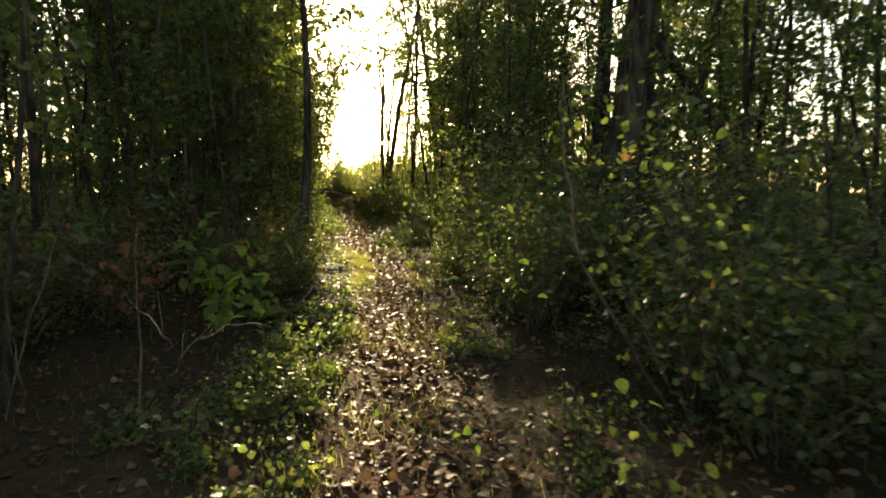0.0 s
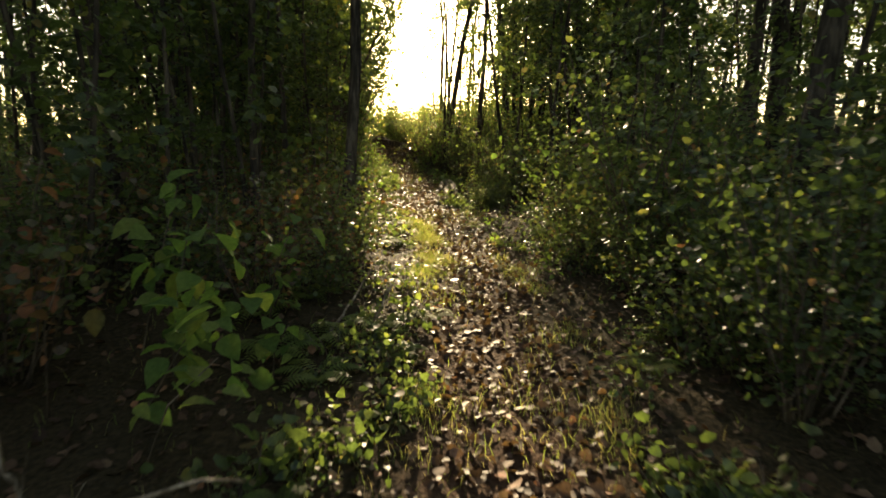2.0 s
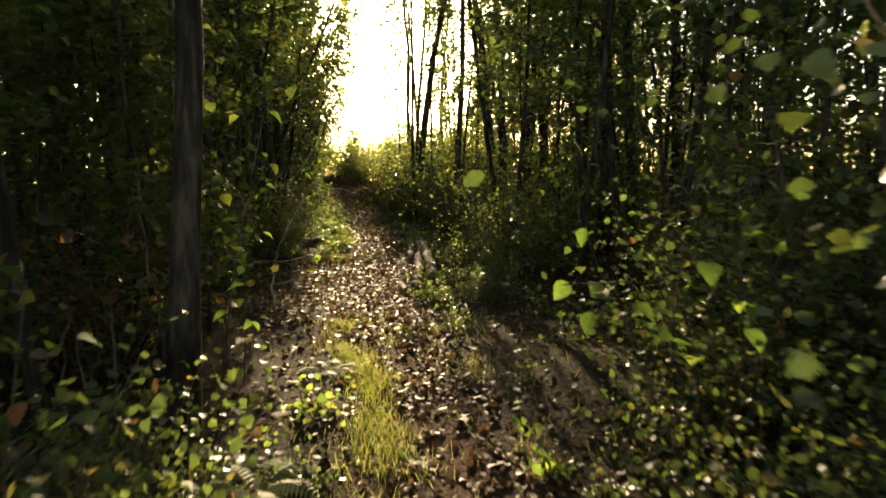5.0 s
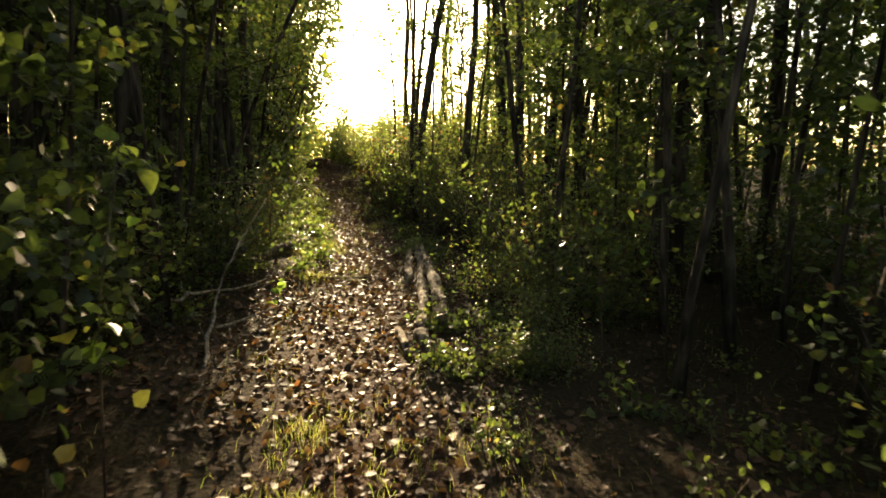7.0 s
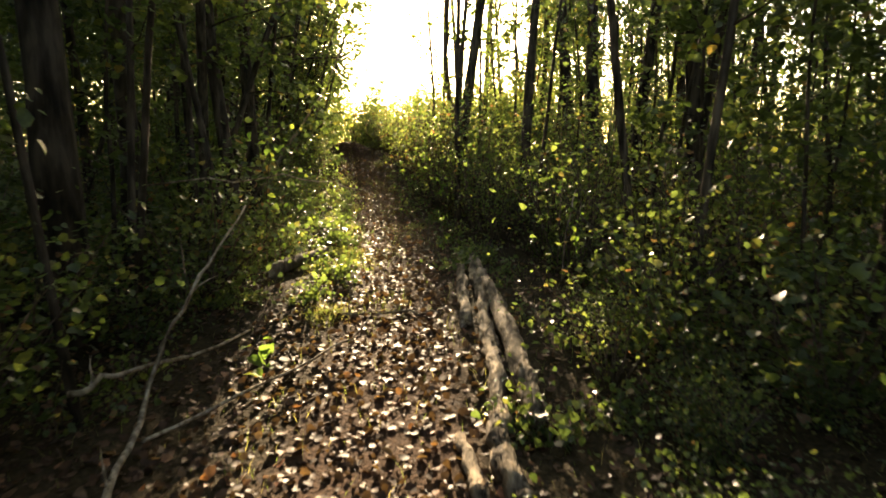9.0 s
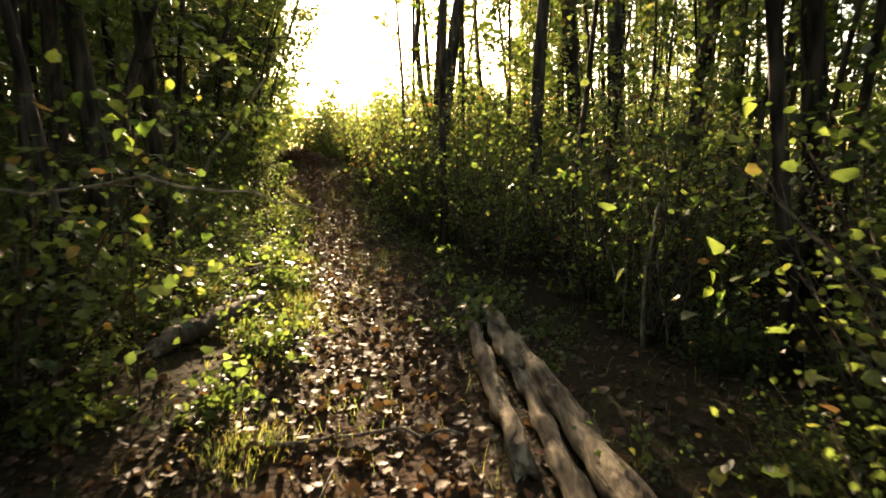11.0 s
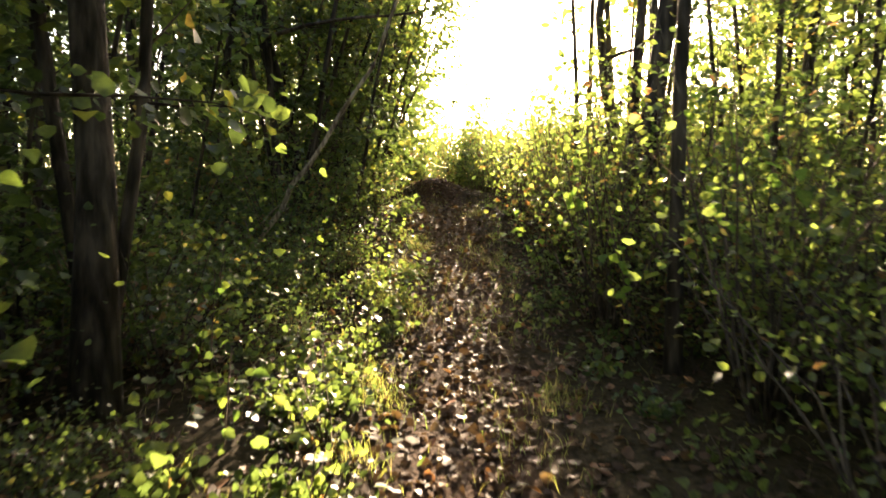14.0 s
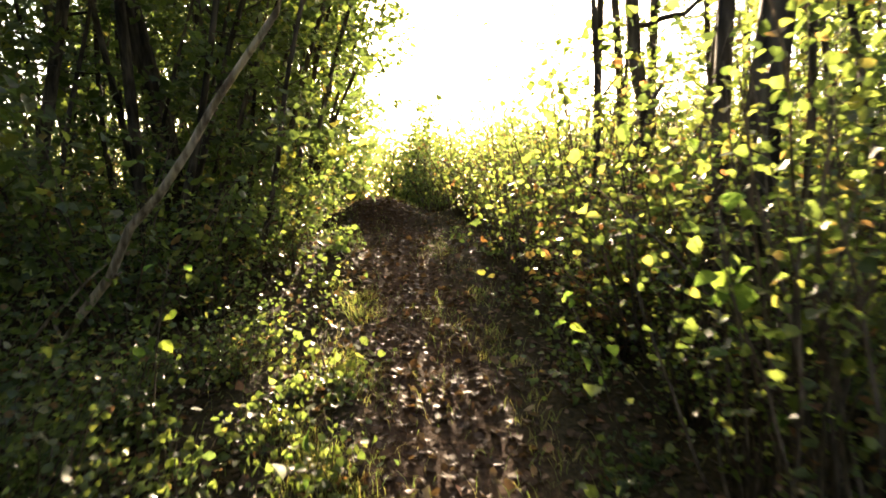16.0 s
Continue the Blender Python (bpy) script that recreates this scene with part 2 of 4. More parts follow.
def make_tree(seed, height, radius, first, reach, leaf_n, leaf, lean=(0, 0), material=None, name="tree", limbs_n=22, category="tree", label="", group="", stem=None, taper=0.75):
    """A forest tree: crooked tapered trunk with limbs, and a crown of single leaves. Returned at the origin."""
    rng = np.random.RandomState(seed)
    root = new(name)
    tagged(root, label, category, group)
    n = 9
    pts, d = [Vector((0, 0, -0.12))], Vector((lean[0], lean[1], 1)).normalized()
    for i in range(n):
        d = (d + Vector((rng.normal(0, 0.035), rng.normal(0, 0.035), 0.02))).normalized()
        pts.append(pts[-1] + d * (height / n))
    radii = [radius * (1.35 if i == 0 else 1) * max(0.12, 1 - taper * i / n) for i in range(n + 1)]
    limbs = [(pts, radii, 9 if radius > 0.07 else 6)]
    at, way = [], []
    for k in range(limbs_n):
        f = first + (0.98 - first) * (k + rng.rand()) / limbs_n
        o = along(pts, [f])[0]
        az = k * 2.4 + rng.uniform(-0.5, 0.5)
        up = rng.uniform(0.1, 0.9)
        length = reach * rng.uniform(0.55, 1.1) * (1.05 - 0.6 * max(0, (f - first) / (1 - first)))
        limb = wander(rng, o, (math.cos(az), math.sin(az), up), length, 4, 0.16, 0.03)
        r0 = radius * (1 - taper * f) * 0.35
        limbs.append((limb, [r0, r0 * 0.75, r0 * 0.5, r0 * 0.3, r0 * 0.12], 3))
        m = leaf_n // limbs_n
        s = rng.uniform(0.15, 1.0, m) ** 0.7
        q = along(limb, s) + rng.normal(0, 1, (m, 3)) * (0.05 + 0.05 * reach * s[:, None])
        at.append(q)
        w = rng.normal(0, 0.7, (m, 3)) + np.array((math.cos(az), math.sin(az), -0.45))
        way.append(w)
    part("trunk", tubes_mesh(name + "_trunk", limbs, stem or M_BARK), root)
    at, way = np.concatenate(at), np.concatenate(way)
    size = leaf * rng.uniform(0.6, 1.25, len(at))
    part("crown", leaves_mesh(name + "_crown", at, way, size, rng, material or M_CROWN, simple=height > 9.2), root)
    return root


def make_bush(seed, height, spread_r, stems_n, leaf_n, leaf, material, name="shrub", label="", group="", category="shrub", aspect=0.66, upright=0.9):
    """A bush of arching thin stems set with leaves."""
    rng = np.random.RandomState(seed)
    root = new(name)
    tagged(root, label, category, group)
    limbs, at, way = [], [], []
    for k in range(stems_n):
        az = k * 2.4 + rng.uniform(-0.4, 0.4)
        out = rng.uniform(0.1, 1.0)
        start = (math.cos(az) * spread_r * 0.18 * out, math.sin(az) * spread_r * 0.18 * out, -0.06)
        limb = wander(rng, start, (math.cos(az) * out * spread_r / height, math.sin(az) * out * spread_r / height, upright), height * rng.uniform(0.6, 1.1), 5, 0.13, -0.02)
        r0 = 0.005 + 0.004 * height
        limbs.append((limb, [r0, r0 * 0.85, r0 * 0.7, r0 * 0.5, r0 * 0.35, r0 * 0.15], 3))
        m = leaf_n // stems_n
        s = rng.uniform(0.12, 1.0, m) ** 0.8
        q = along(limb, s) + rng.normal(0, 1, (m, 3)) * np.array((0.13, 0.13, 0.08)) * (0.4 + s[:, None]) * height ** 0.5
        q[:, 2] = np.maximum(q[:, 2], 0.03)
        at.append(q)
        way.append(rng.normal(0, 0.75, (m, 3)) + np.array((math.cos(az) * 0.8, math.sin(az) * 0.8, -0.15)))
    tagged(part("stem_tangle", tubes_mesh(name + "_stems", limbs, M_TWIG), root), kind="stuff")
    at, way = np.concatenate(at), np.concatenate(way)
    part("foliage", leaves_mesh(name + "_foliage", at, way, leaf * rng.uniform(0.55, 1.3, len(at)), rng, material, aspect, simple=False), root)
    return root


def put(ob, x, y, turn=0.0, scale=1.0, sink=0.0, lean=(0, 0)):
    ob.matrix_basis = Matrix.LocRotScale((x, y, ground_z(x, y) - sink), Euler((radians(lean[0]), radians(lean[1]), radians(turn))), (scale,) * 3)
    return ob


def put_copy(ob, x, y, turn=0.0, scale=1.0, sink=0.0, lean=(0, 0)):
    c = copy_thing(ob, Matrix())
    return put(c, x, y, turn, scale, sink, lean)


used = set()


def stand(proto, *where, **how):
    """The first use moves the thing itself, later ones copy it."""
    if proto.name in used:
        return put_copy(proto, *where, **how)
    used.add(proto.name)
    return put(proto, *where, **how)


# ---- trees ----
TREE = "tall thin woodland tree with grey-brown bark and green leaves"
tall = [make_tree(10 + i, h, r, f, reach, 2600, 0.095, (random.uniform(-0.05, 0.05), random.uniform(-0.05, 0.05)), label=TREE, group="woodland trees")
        for i, (h, r, f, reach) in enumerate([(13, 0.11, 0.34, 2.0), (11, 0.085, 0.3, 1.7), (14, 0.13, 0.36, 2.2), (10, 0.07, 0.27, 1.5), (12, 0.1, 0.3, 1.9), (9, 0.06, 0.24, 1.5)])]
open_tall = [make_tree(30 + i, h, r, 0.52, 1.5, 1300, 0.085, (random.uniform(-0.03, 0.03), random.uniform(-0.03, 0.03)), label="grey-brown tree trunk bare below a high leafy crown", group="woodland trees")
             for i, (h, r) in enumerate([(12, 0.1), (11, 0.085), (10, 0.065)])]
# leaf tone brightened as if the sun came through from behind
edge_tall = [make_tree(36 + i, h, r, 0.16, 0.95, 720, 0.075, (random.uniform(-0.06, 0.06), 0), material=M_YELLOW_SUNLIT, limbs_n=24, label="slim tree at the wood's edge with light-green backlit leaves", group="woodland trees")
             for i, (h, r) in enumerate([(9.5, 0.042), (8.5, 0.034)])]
poles = [make_tree(40 + i, h, r, f, reach, 720, 0.068, (random.uniform(-0.12, 0.12), random.uniform(-0.1, 0.1)), name="sapling", limbs_n=20, category="sapling",
                   label="slender leafy sapling with a thin dark stem", group="woodland saplings")
         for i, (h, r, f, reach) in enumerate([(5.5, 0.026, 0.12, 0.8), (4.2, 0.02, 0.1, 0.75), (6.5, 0.032, 0.16, 0.9), (3.4, 0.015, 0.08, 0.6), (5.0, 0.024, 0.2, 0.85), (7.0, 0.036, 0.22, 0.9)])]
bushes = [make_bush(70 + i, h, s, n, ln, lf, mt, label=lb, group="undergrowth shrubs")
          for i, (h, s, n, ln, lf, mt, lb) in enumerate([
              (1.3, 0.8, 18, 1100, 0.045, M_BUSH, "dense green undergrowth shrub with small leaves"),
              (0.95, 0.75, 15, 860, 0.042, M_BUSH, "low green undergrowth shrub"),
              (1.6, 0.8, 18, 1200, 0.048, M_BUSH, "tall green undergrowth shrub with oval leaves"),
              (1.2, 0.8, 22, 620, 0.05, M_RUST, "reddish-brown autumn shrub with thin stems"),
              (1.5, 0.7, 18, 1000, 0.045, M_YELLOW_SUNLIT, "yellow-green sunlit shrub with small leaves"),
              (2.1, 0.9, 18, 1400, 0.048, M_BUSH, "tall leafy green bush with thin stems"),
              (1.5, 0.75, 21, 560, 0.04, M_YELLOW_SUNLIT, "airy sunlit bush with small yellow-green leaves"),
              (2.4, 0.8, 20, 640, 0.044, M_YELLOW_SUNLIT, "tall airy sunlit bush with yellow-green leaves")])]
herbs = [make_bush(90 + i, h, s, n, ln, lf, mt, name="herb", category="plant", label=lb, group="ground plants", aspect=ap)
         for i, (h, s, n, ln, lf, mt, ap, lb) in enumerate([
             (0.26, 0.3, 9, 90, 0.042, M_BUSH, 0.7, "low broad-leaved green ground plant"),
             (0.4, 0.35, 8, 100, 0.042, M_BUSH, 0.45, "green ground plant with narrow leaves"),
             (0.33, 0.3, 8, 80, 0.042, M_YELLOW_SUNLIT, 0.6, "pale yellow-green ground plant")])]

# trees that stand out along the walk: which form, place, trunk scale, turn, lean
KEY = [
    (2, 2.1, 7.0, 0.9, 20, (3, -4)), (0, 2.85, 7.6, 1.1, 130, (0, 4)), (4, 3.1, 11.5, 1.15, 200, (0, 0)), (2, 2.6, 9.6, 1.1, 80, (0, 2)), (1, 3.06, 12.6, 1.2, 10, (0, -3)),
    (4, -2.5, 10.8, 0.85, 50, (0, 2)), (3, -3.3, 9.8, 0.75, 300, (0, -8)), (0, -4.96, 17.1, 1.5, 90, (0, 1)), (1, -5.3, 18.6, 1.2, 15, (0, 0)), (4, -4.7, 19.9, 0.9, 160, (0, 3)),
    (1, -1.15, 22.5, 1.0, 100, (0, 2)), (3, -0.13, 24.7, 1.2, 40, (0, 3)), (0, 0.3, 21.7, 0.9, 210, (0, 2)), (3, 0.0, 23.2, 1.1, 10, (0, 5)),
     (0, -2.36, 25.08, 1.12, 250, (0, -4)), (5, -2.37, 25.43, 0.95, 20, (0, 2)), (1, -0.6, 26.3, 0.8, 60, (0, -2)),
    (4, 1.2, 17.2, 1.0, 30, (0, -2)), (1, 1.75, 17.3, 1.1, 150, (0, 3)), (0, 2.5, 17.7, 0.85, 220, (0, 5)), (3, 0.75, 16.4, 0.8, 290, (0, -3)), (4, 1.7, 22.5, 0.8, 33, (0, -1)), (1, 2.2, 22.7, 0.8, 99, (0, 0)),
]
for k, x, y, s, turn, lean in KEY:
    stand(open_tall[k % 3] if y > 20 and x > -3 else tall[k], x, y, turn=turn, scale=s, lean=lean)

for k, x, y, turn, lean in [(1, -2.95, 26.8, 170, (0, -3)), (0, -2.8, 28.2, 200, (0, -1)), (1, -1.9, 27.9, 20, (0, 2)), (0, -1.3, 29.2, 90, (0, -2)), (1, -0.9, 27.2, 140, (0, 1)), (0, -0.3, 28.6, 260, (0, 2)), (1, -2.2, 30.6, 310, (0, -3)), (0, -1.7, 32.5, 30, (0, 0))]:
    stand(edge_tall[k], x, y, turn=turn, scale=1.0, lean=lean)
rnd = random.Random(5)
taken = [(x, y) for _, x, y, *_ in KEY]


def free(x, y, gap):
    if any((x - p) ** 2 + (y - q) ** 2 < gap * gap for p, q in taken):
        return False
    taken.append((x, y))
    return True


def by_pole(x, y):
    """Open hollow round the leaning pole, with low plants alone."""
    return 22.3 < y < 25.3 and -6.9 < x < -4.55


def clear_of_sun(x, y):
    """The opening through which the sun looks down the path."""
    return y > 27.0 and -5.9 - (y - 28) * 0.17 < x < -0.8 + (y - 27.5) * 0.12


count = 0
for _ in range(6000):
    if count >= 112:
        break
    y = rnd.uniform(-7, 46)
    x, side = 2.3 + 15 * rnd.random() ** 1.4, rnd.choice((-1, 1))
    x = path_x(min(y, 30)) + (x + 1.0 if side > 0 else -x)
    if clear_of_sun(x, y) or by_pole(x, y) or (y < 7.5 and abs(x) < 4.2) or not free(x, y, 1.0):
        continue
    count += 1
    stand(rnd.choice(tall), x, y, turn=rnd.uniform(0, 360), scale=rnd.uniform(0.75, 1.15), lean=(rnd.uniform(-4, 4), rnd.uniform(-4, 4)))

count = 0
for _ in range(6000):
    if count >= 225:
        break
    y = rnd.uniform(-4, 34)
    side = rnd.choice((-1, 1))
    x = path_x(y) + side * (2.3 + abs(rnd.gauss(0, 3.2 if side < 0 else 4.2)))
    if clear_of_sun(x, y) or by_pole(x, y) or (side > 0 and y < 6 and x < 2.2) or (y < 3 and abs(x) < 3.6) or not free(x, y, 0.5):
        continue
    count += 1
    stand(rnd.choice(poles), x, y, turn=rnd.uniform(0, 360), scale=rnd.uniform(0.75, 1.2), lean=(rnd.uniform(-5, 5), rnd.uniform(-5, 5) + (7 if side < 0 and y > 14 else 0)))

# growth beside the upper path, its sunlit look put into the leaf colour
for k in range(27):
    y = rnd.uniform(19, 28.5)
    x = path_x(y) + rnd.uniform(0.95, 2.6) + (0.5 if y < 21 else 0)
    if free(x, y, 0.3):
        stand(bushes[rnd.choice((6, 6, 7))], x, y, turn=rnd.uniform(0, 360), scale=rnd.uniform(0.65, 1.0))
lit_saplings = [make_tree(180 + i, h, r, 0.1, 0.75, 760, 0.055, (random.uniform(-0.08, 0.08), random.uniform(-0.08, 0.08)), material=M_YELLOW_SUNLIT, name="sapling", limbs_n=20, category="sapling",
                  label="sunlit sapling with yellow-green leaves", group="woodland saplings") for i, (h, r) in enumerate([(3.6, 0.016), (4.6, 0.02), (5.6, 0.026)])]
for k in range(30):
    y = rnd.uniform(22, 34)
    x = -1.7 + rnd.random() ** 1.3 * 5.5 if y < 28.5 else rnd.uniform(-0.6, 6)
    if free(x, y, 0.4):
        stand(rnd.choice(lit_saplings), x, y, turn=rnd.uniform(0, 360), scale=rnd.uniform(0.75, 1.15))
# green saplings added to shade the right flank farther back
for k in range(16):
    y = rnd.uniform(16.5, 22.5)
    x = rnd.uniform(0.3, 2.6)
    if free(x, y, 0.4):
        stand(poles[rnd.choice((0, 1, 3, 4))], x, y, turn=rnd.uniform(0, 360), scale=rnd.uniform(0.8, 1.05))
# close screen of stems on the shaded flank of the path's upper end, and beside its middle
for n, forms, lo, hi, d0, d1, lean in [(16, tall, 21, 37, 1.9, 5.5, 3), (30, poles, 20, 36, 1.9, 4.8, 9), (14, poles, 8.5, 15.5, 1.7, 4.0, 2), (8, tall, 13, 20, 2.2, 5.0, 2)]:
    count = 0
    for _ in range(3000):
        if count >= n:
            break
        y = rnd.uniform(lo, hi)
        x = path_x(y) - rnd.uniform(d0, d1)
        if y > 28:
            x = min(x, -6.0 - (y - 28) * 0.17)
        if 13.5 < y < 18 and x > -4.2 or by_pole(x, y) or not free(x, y, 0.4):
            continue
        count += 1
        stand(rnd.choice(forms), x, y, turn=rnd.uniform(0, 360), scale=rnd.uniform(0.8, 1.2), lean=(rnd.uniform(-4, 4), lean + rnd.uniform(-4, 4)))

for k in range(15):
    x, y = rnd.uniform(-15, -8), rnd.uniform(23, 40)
    if free(x, y, 0.8):
        stand(rnd.choice(tall), x, y, turn=rnd.uniform(0, 360), scale=rnd.uniform(0.7, 0.95))
# saplings that lean over the path where it leaves the wood, and a shading group farther back
for k in range(39):
    y = rnd.uniform(21.5, 30.5) if k < 24 else rnd.uniform(26.2, 31.5)
    x = path_x(y) - (rnd.uniform(1.9, 2.9) if k < 24 else rnd.uniform(1.1, 1.8))
    if by_pole(x, y):
        continue
    stand(rnd.choice((poles[0], poles[2], poles[4], poles[5])), x, y, turn=0, scale=rnd.uniform(0.85, 1.15), lean=(rnd.uniform(-5, 5), rnd.uniform(9, 20) if k < 24 else rnd.uniform(10, 19)))
for k, x, y in [(0, -3.2, 12.0), (2, -3.7, 12.7), (4, -4.2, 13.4), (1, -3.3, 13.1), (5, -4.6, 12.4), (0, -4.4, 14.4)]:
    stand(poles[k], x, y, turn=k * 60, scale=0.95)

for k, x, y, turn, lean in [(2, -2.4, 28.7, 50, (0, -3)), (1, -1.9, 30.6, 210, (0, -4))]:
    stand(open_tall[k], x, y, turn=turn, scale=0.95, lean=lean)
bare = [make_tree(140 + i, h, r, 0.42, 0.9, 420, 0.075, (random.uniform(-0.06, 0.06), random.uniform(-0.06, 0.06)), name="pole_tree", limbs_n=16, category="tree",
                  label="thin dark bare-stemmed young tree with a sparse crown", group="young pole trees")
        for i, (h, r) in enumerate([(7.5, 0.04), (8.5, 0.05), (6.5, 0.032), (9, 0.045)])]
for k, x, y, s, turn, lean in [(0, -1.92, 25.31, 0.85, 40, (0, 1)), (1, -2.21, 22.77, 0.95, 200, (0, 4))]:
    stand(bare[k], x, y, turn=turn, scale=s, lean=lean)
understory = [make_tree(240 + i, h, r, 0.14, reach, n, lf, (random.uniform(-0.08, 0.08), random.uniform(-0.08, 0.08)), name="understory_tree", limbs_n=34, label="leafy understory tree with foliage down the whole stem", group="understory trees")
              for i, (h, r, reach, n, lf) in enumerate([(6.0, 0.035, 1.15, 1500, 0.065), (7.5, 0.045, 1.3, 1700, 0.068), (9.0, 0.05, 1.4, 1900, 0.07)])]


def understorey_spot(k):
    if k < 16:
        y = rnd.uniform(9, 19)
        return path_x(y) + 2.9 + 3.5 * rnd.random(), y
    if k < 44:
        y = rnd.uniform(14, 40)
        return max(path_x(min(y, 28)) + 4.4, 0.4) + 8.5 * rnd.random(), y
    if k < 62:
        y = rnd.uniform(4, 17)
        return path_x(y) - 3.6 - 6 * rnd.random(), y
    y = rnd.uniform(16, 40)
    return path_x(min(y, 30)) - 4.6 - (y - 28) * 0.1 * (y > 28) - 6 * rnd.random(), y


for k in range(84):
    x, y = understorey_spot(k)
    if clear_of_sun(x, y) or by_pole(x, y) or not free(x, y, 0.5):
        continue
    stand(rnd.choice(understory), x, y, turn=rnd.uniform(0, 360), scale=rnd.uniform(0.75, 1.1), lean=(rnd.uniform(-5, 5), rnd.uniform(-5, 5)))
# leafy trees added to shade the flank beyond the leaning saplings
for k, x, y, lean in [(0, -7.1, 30.2, 5), (1, -7.5, 31.6, 4), (0, -7.3, 33.0, 6), (0, -7.0, 28.6, 3), (1, -7.9, 29.4, 5)]:
    stand(understory[k], x, y, turn=x * 90, scale=0.95, lean=(0, lean))
# young trees added so that their crowns block sun from both flanks
shade_young = [make_tree(260 + i, h, r, 0.3, 1.25, 1700, 0.07, (random.uniform(-0.05, 0.05), random.uniform(-0.05, 0.05)), name="understory_tree", limbs_n=28, label="young tree with a leafy crown over a bare lower stem, added for shade", group="understory trees")
                for i, (h, r) in enumerate([(6.8, 0.04), (7.6, 0.045)])]
for k, x, y in [(0, 0.6, 15.6), (1, 1.0, 13.6), (0, 1.4, 11.4), (0, -0.2, 17.3), (1, 0.3, 19.2), (0, -4.9, 19.2), (1, -5.3, 21.6), (0, -4.8, 17.7)]:
    stand(shade_young[k], x, y, turn=y * 70, lean=(0, -2))
# slim tree bowed over the middle of the path
for x, y, lean in [(-5.5, 20.3, 19)]:
    stand(understory[1], x, y, turn=0, scale=rnd.uniform(0.9, 1.1), lean=(rnd.uniform(-5, 5), lean))
count = 0
for _ in range(6000):
    if count >= 130:
        break
    y = rnd.uniform(2, 36)
    side = rnd.choice((-1, -1, 1))
    x = path_x(y) + side * (1.7 + 8 * rnd.random() ** 1.3)
    if clear_of_sun(x, y) or by_pole(x, y) or y < 8.5 and -3.9 < x < 3.2 or not free(x, y, 0.35):
        continue
    count += 1
    stand(rnd.choice(bare), x, y, turn=rnd.uniform(0, 360), scale=rnd.uniform(0.7, 1.15), lean=(rnd.uniform(-6, 6), rnd.uniform(-4, 5) + (rnd.uniform(2, 16) if side < 0 and y > 16 else 0)))

# ---- undergrowth ----
count = 0
for _ in range(9000):
    if count >= 290:
        break
    y = rnd.uniform(-1, 34)
    side = rnd.choice((-1, 1))
    x = path_x(y) + side * (1.15 + abs(rnd.gauss(0, 2.4)))
    if side > 0 and (11.5 < y <= 13.5 and x < 0.3 or 13.5 < y < 15.5 and x < 0.3 or 13.5 < y < 18.5 and x < -0.55 or 18.5 <= y < 21 and x < -1.15) or side < 0 and 13 < y < 18.2 and x > -4.3 or side < 0 and 18 < y < 24 and x > path_x(y) - 1.7 or side > 0 and y < 5.5 and x < 1.6 or side > 0 and 11.5 < y < 15.2 and x < 0.8 or side < 0 and 10 < y < 13.2 and x > -3.3 or side < 0 and 3.0 < y < 6.9 and x > -3.1 or y < 3 and -3.2 < x < 3.2 or by_pole(x, y):
        continue
    if not free(x, y, 0.42):
        continue
    count += 1
    if side < 0:
        b = rnd.choice((0, 1, 3, 3, 3, 1)) if y < 14 else rnd.choice((0, 1, 2, 2, 5))
    else:
        # upper right mostly takes bushes with the sunlit leaf tone
        b = rnd.choice((0, 0, 1, 2, 5)) if y < 15 else rnd.choice((0, 1, 2, 6, 3)) if y < 18.5 else rnd.choice((6, 6, 7, 5, 4, 3))
    s = rnd.uniform(0.7, 1.15) * (0.8 if abs(x - path_x(y)) < 1.6 else 1)
    stand(bushes[b], x, y, turn=rnd.uniform(0, 360), scale=s)
def make_thicket(name, spots, per, leaf, material, label, seed):
    """Brush too far off to tell bush from bush: thin stems and leaves, in one mesh each."""
    rng = np.random.RandomState(seed)
    limbs, at, way = [], [], []
    for x, y, h, r in spots:
        z = ground_z(x, y)
        for k in range(5):
            az = rng.uniform(0, 6.28)
            limb = wander(rng, (x, y, z - 0.05), (math.cos(az) * r / h, math.sin(az) * r / h, 1), h * rng.uniform(0.7, 1.1), 3, 0.1)
            limbs.append((limb, [0.012, 0.009, 0.006, 0.003], 3))
            f = rng.uniform(0.1, 1.05, per // 5)
            at.append(along(limb, f) + rng.normal(0, 0.13 * r + 0.06, (per // 5, 3)))
            way.append(rng.normal(0, 0.7, (per // 5, 3)) + np.array((math.cos(az), math.sin(az), -0.2)))
    at, way = np.concatenate(at), np.concatenate(way)
    root = tagged(new(name, leaves_mesh(name, at, way, leaf * rng.uniform(0.6, 1.3, len(at)), rng, material, simple=True)), label, "thicket", kind="stuff")
    tagged(part("stem_tangle", tubes_mesh(name + "_stems", limbs, M_TWIG), root), kind="stuff")


spots = []
while len(spots) < 190:
    y = rnd.uniform(31.2, 52)
    x = rnd.uniform(-18, 11)
    spots.append((x, y, rnd.uniform(0.8, 1.6) + (y - 31) * 0.17, 0.75))
spots += [(rnd.uniform(-10.5, -3.0), rnd.uniform(33.2, 37.5), rnd.uniform(1.2, 2.1), 0.6) for _ in range(46)]
# leaves of the thicket carry the sunlit tone in their own colour
make_thicket("sunlit_thicket", spots, 380, 0.075, M_YELLOW_SUNLIT, "bright yellow-green sunlit thicket at the end of the path", 61)
spots = [(-3 + rnd.choice((-1, 1)) * rnd.uniform(10.5, 21), rnd.uniform(-6, 44), rnd.uniform(2.0, 3.4), 1.1) for _ in range(110)]
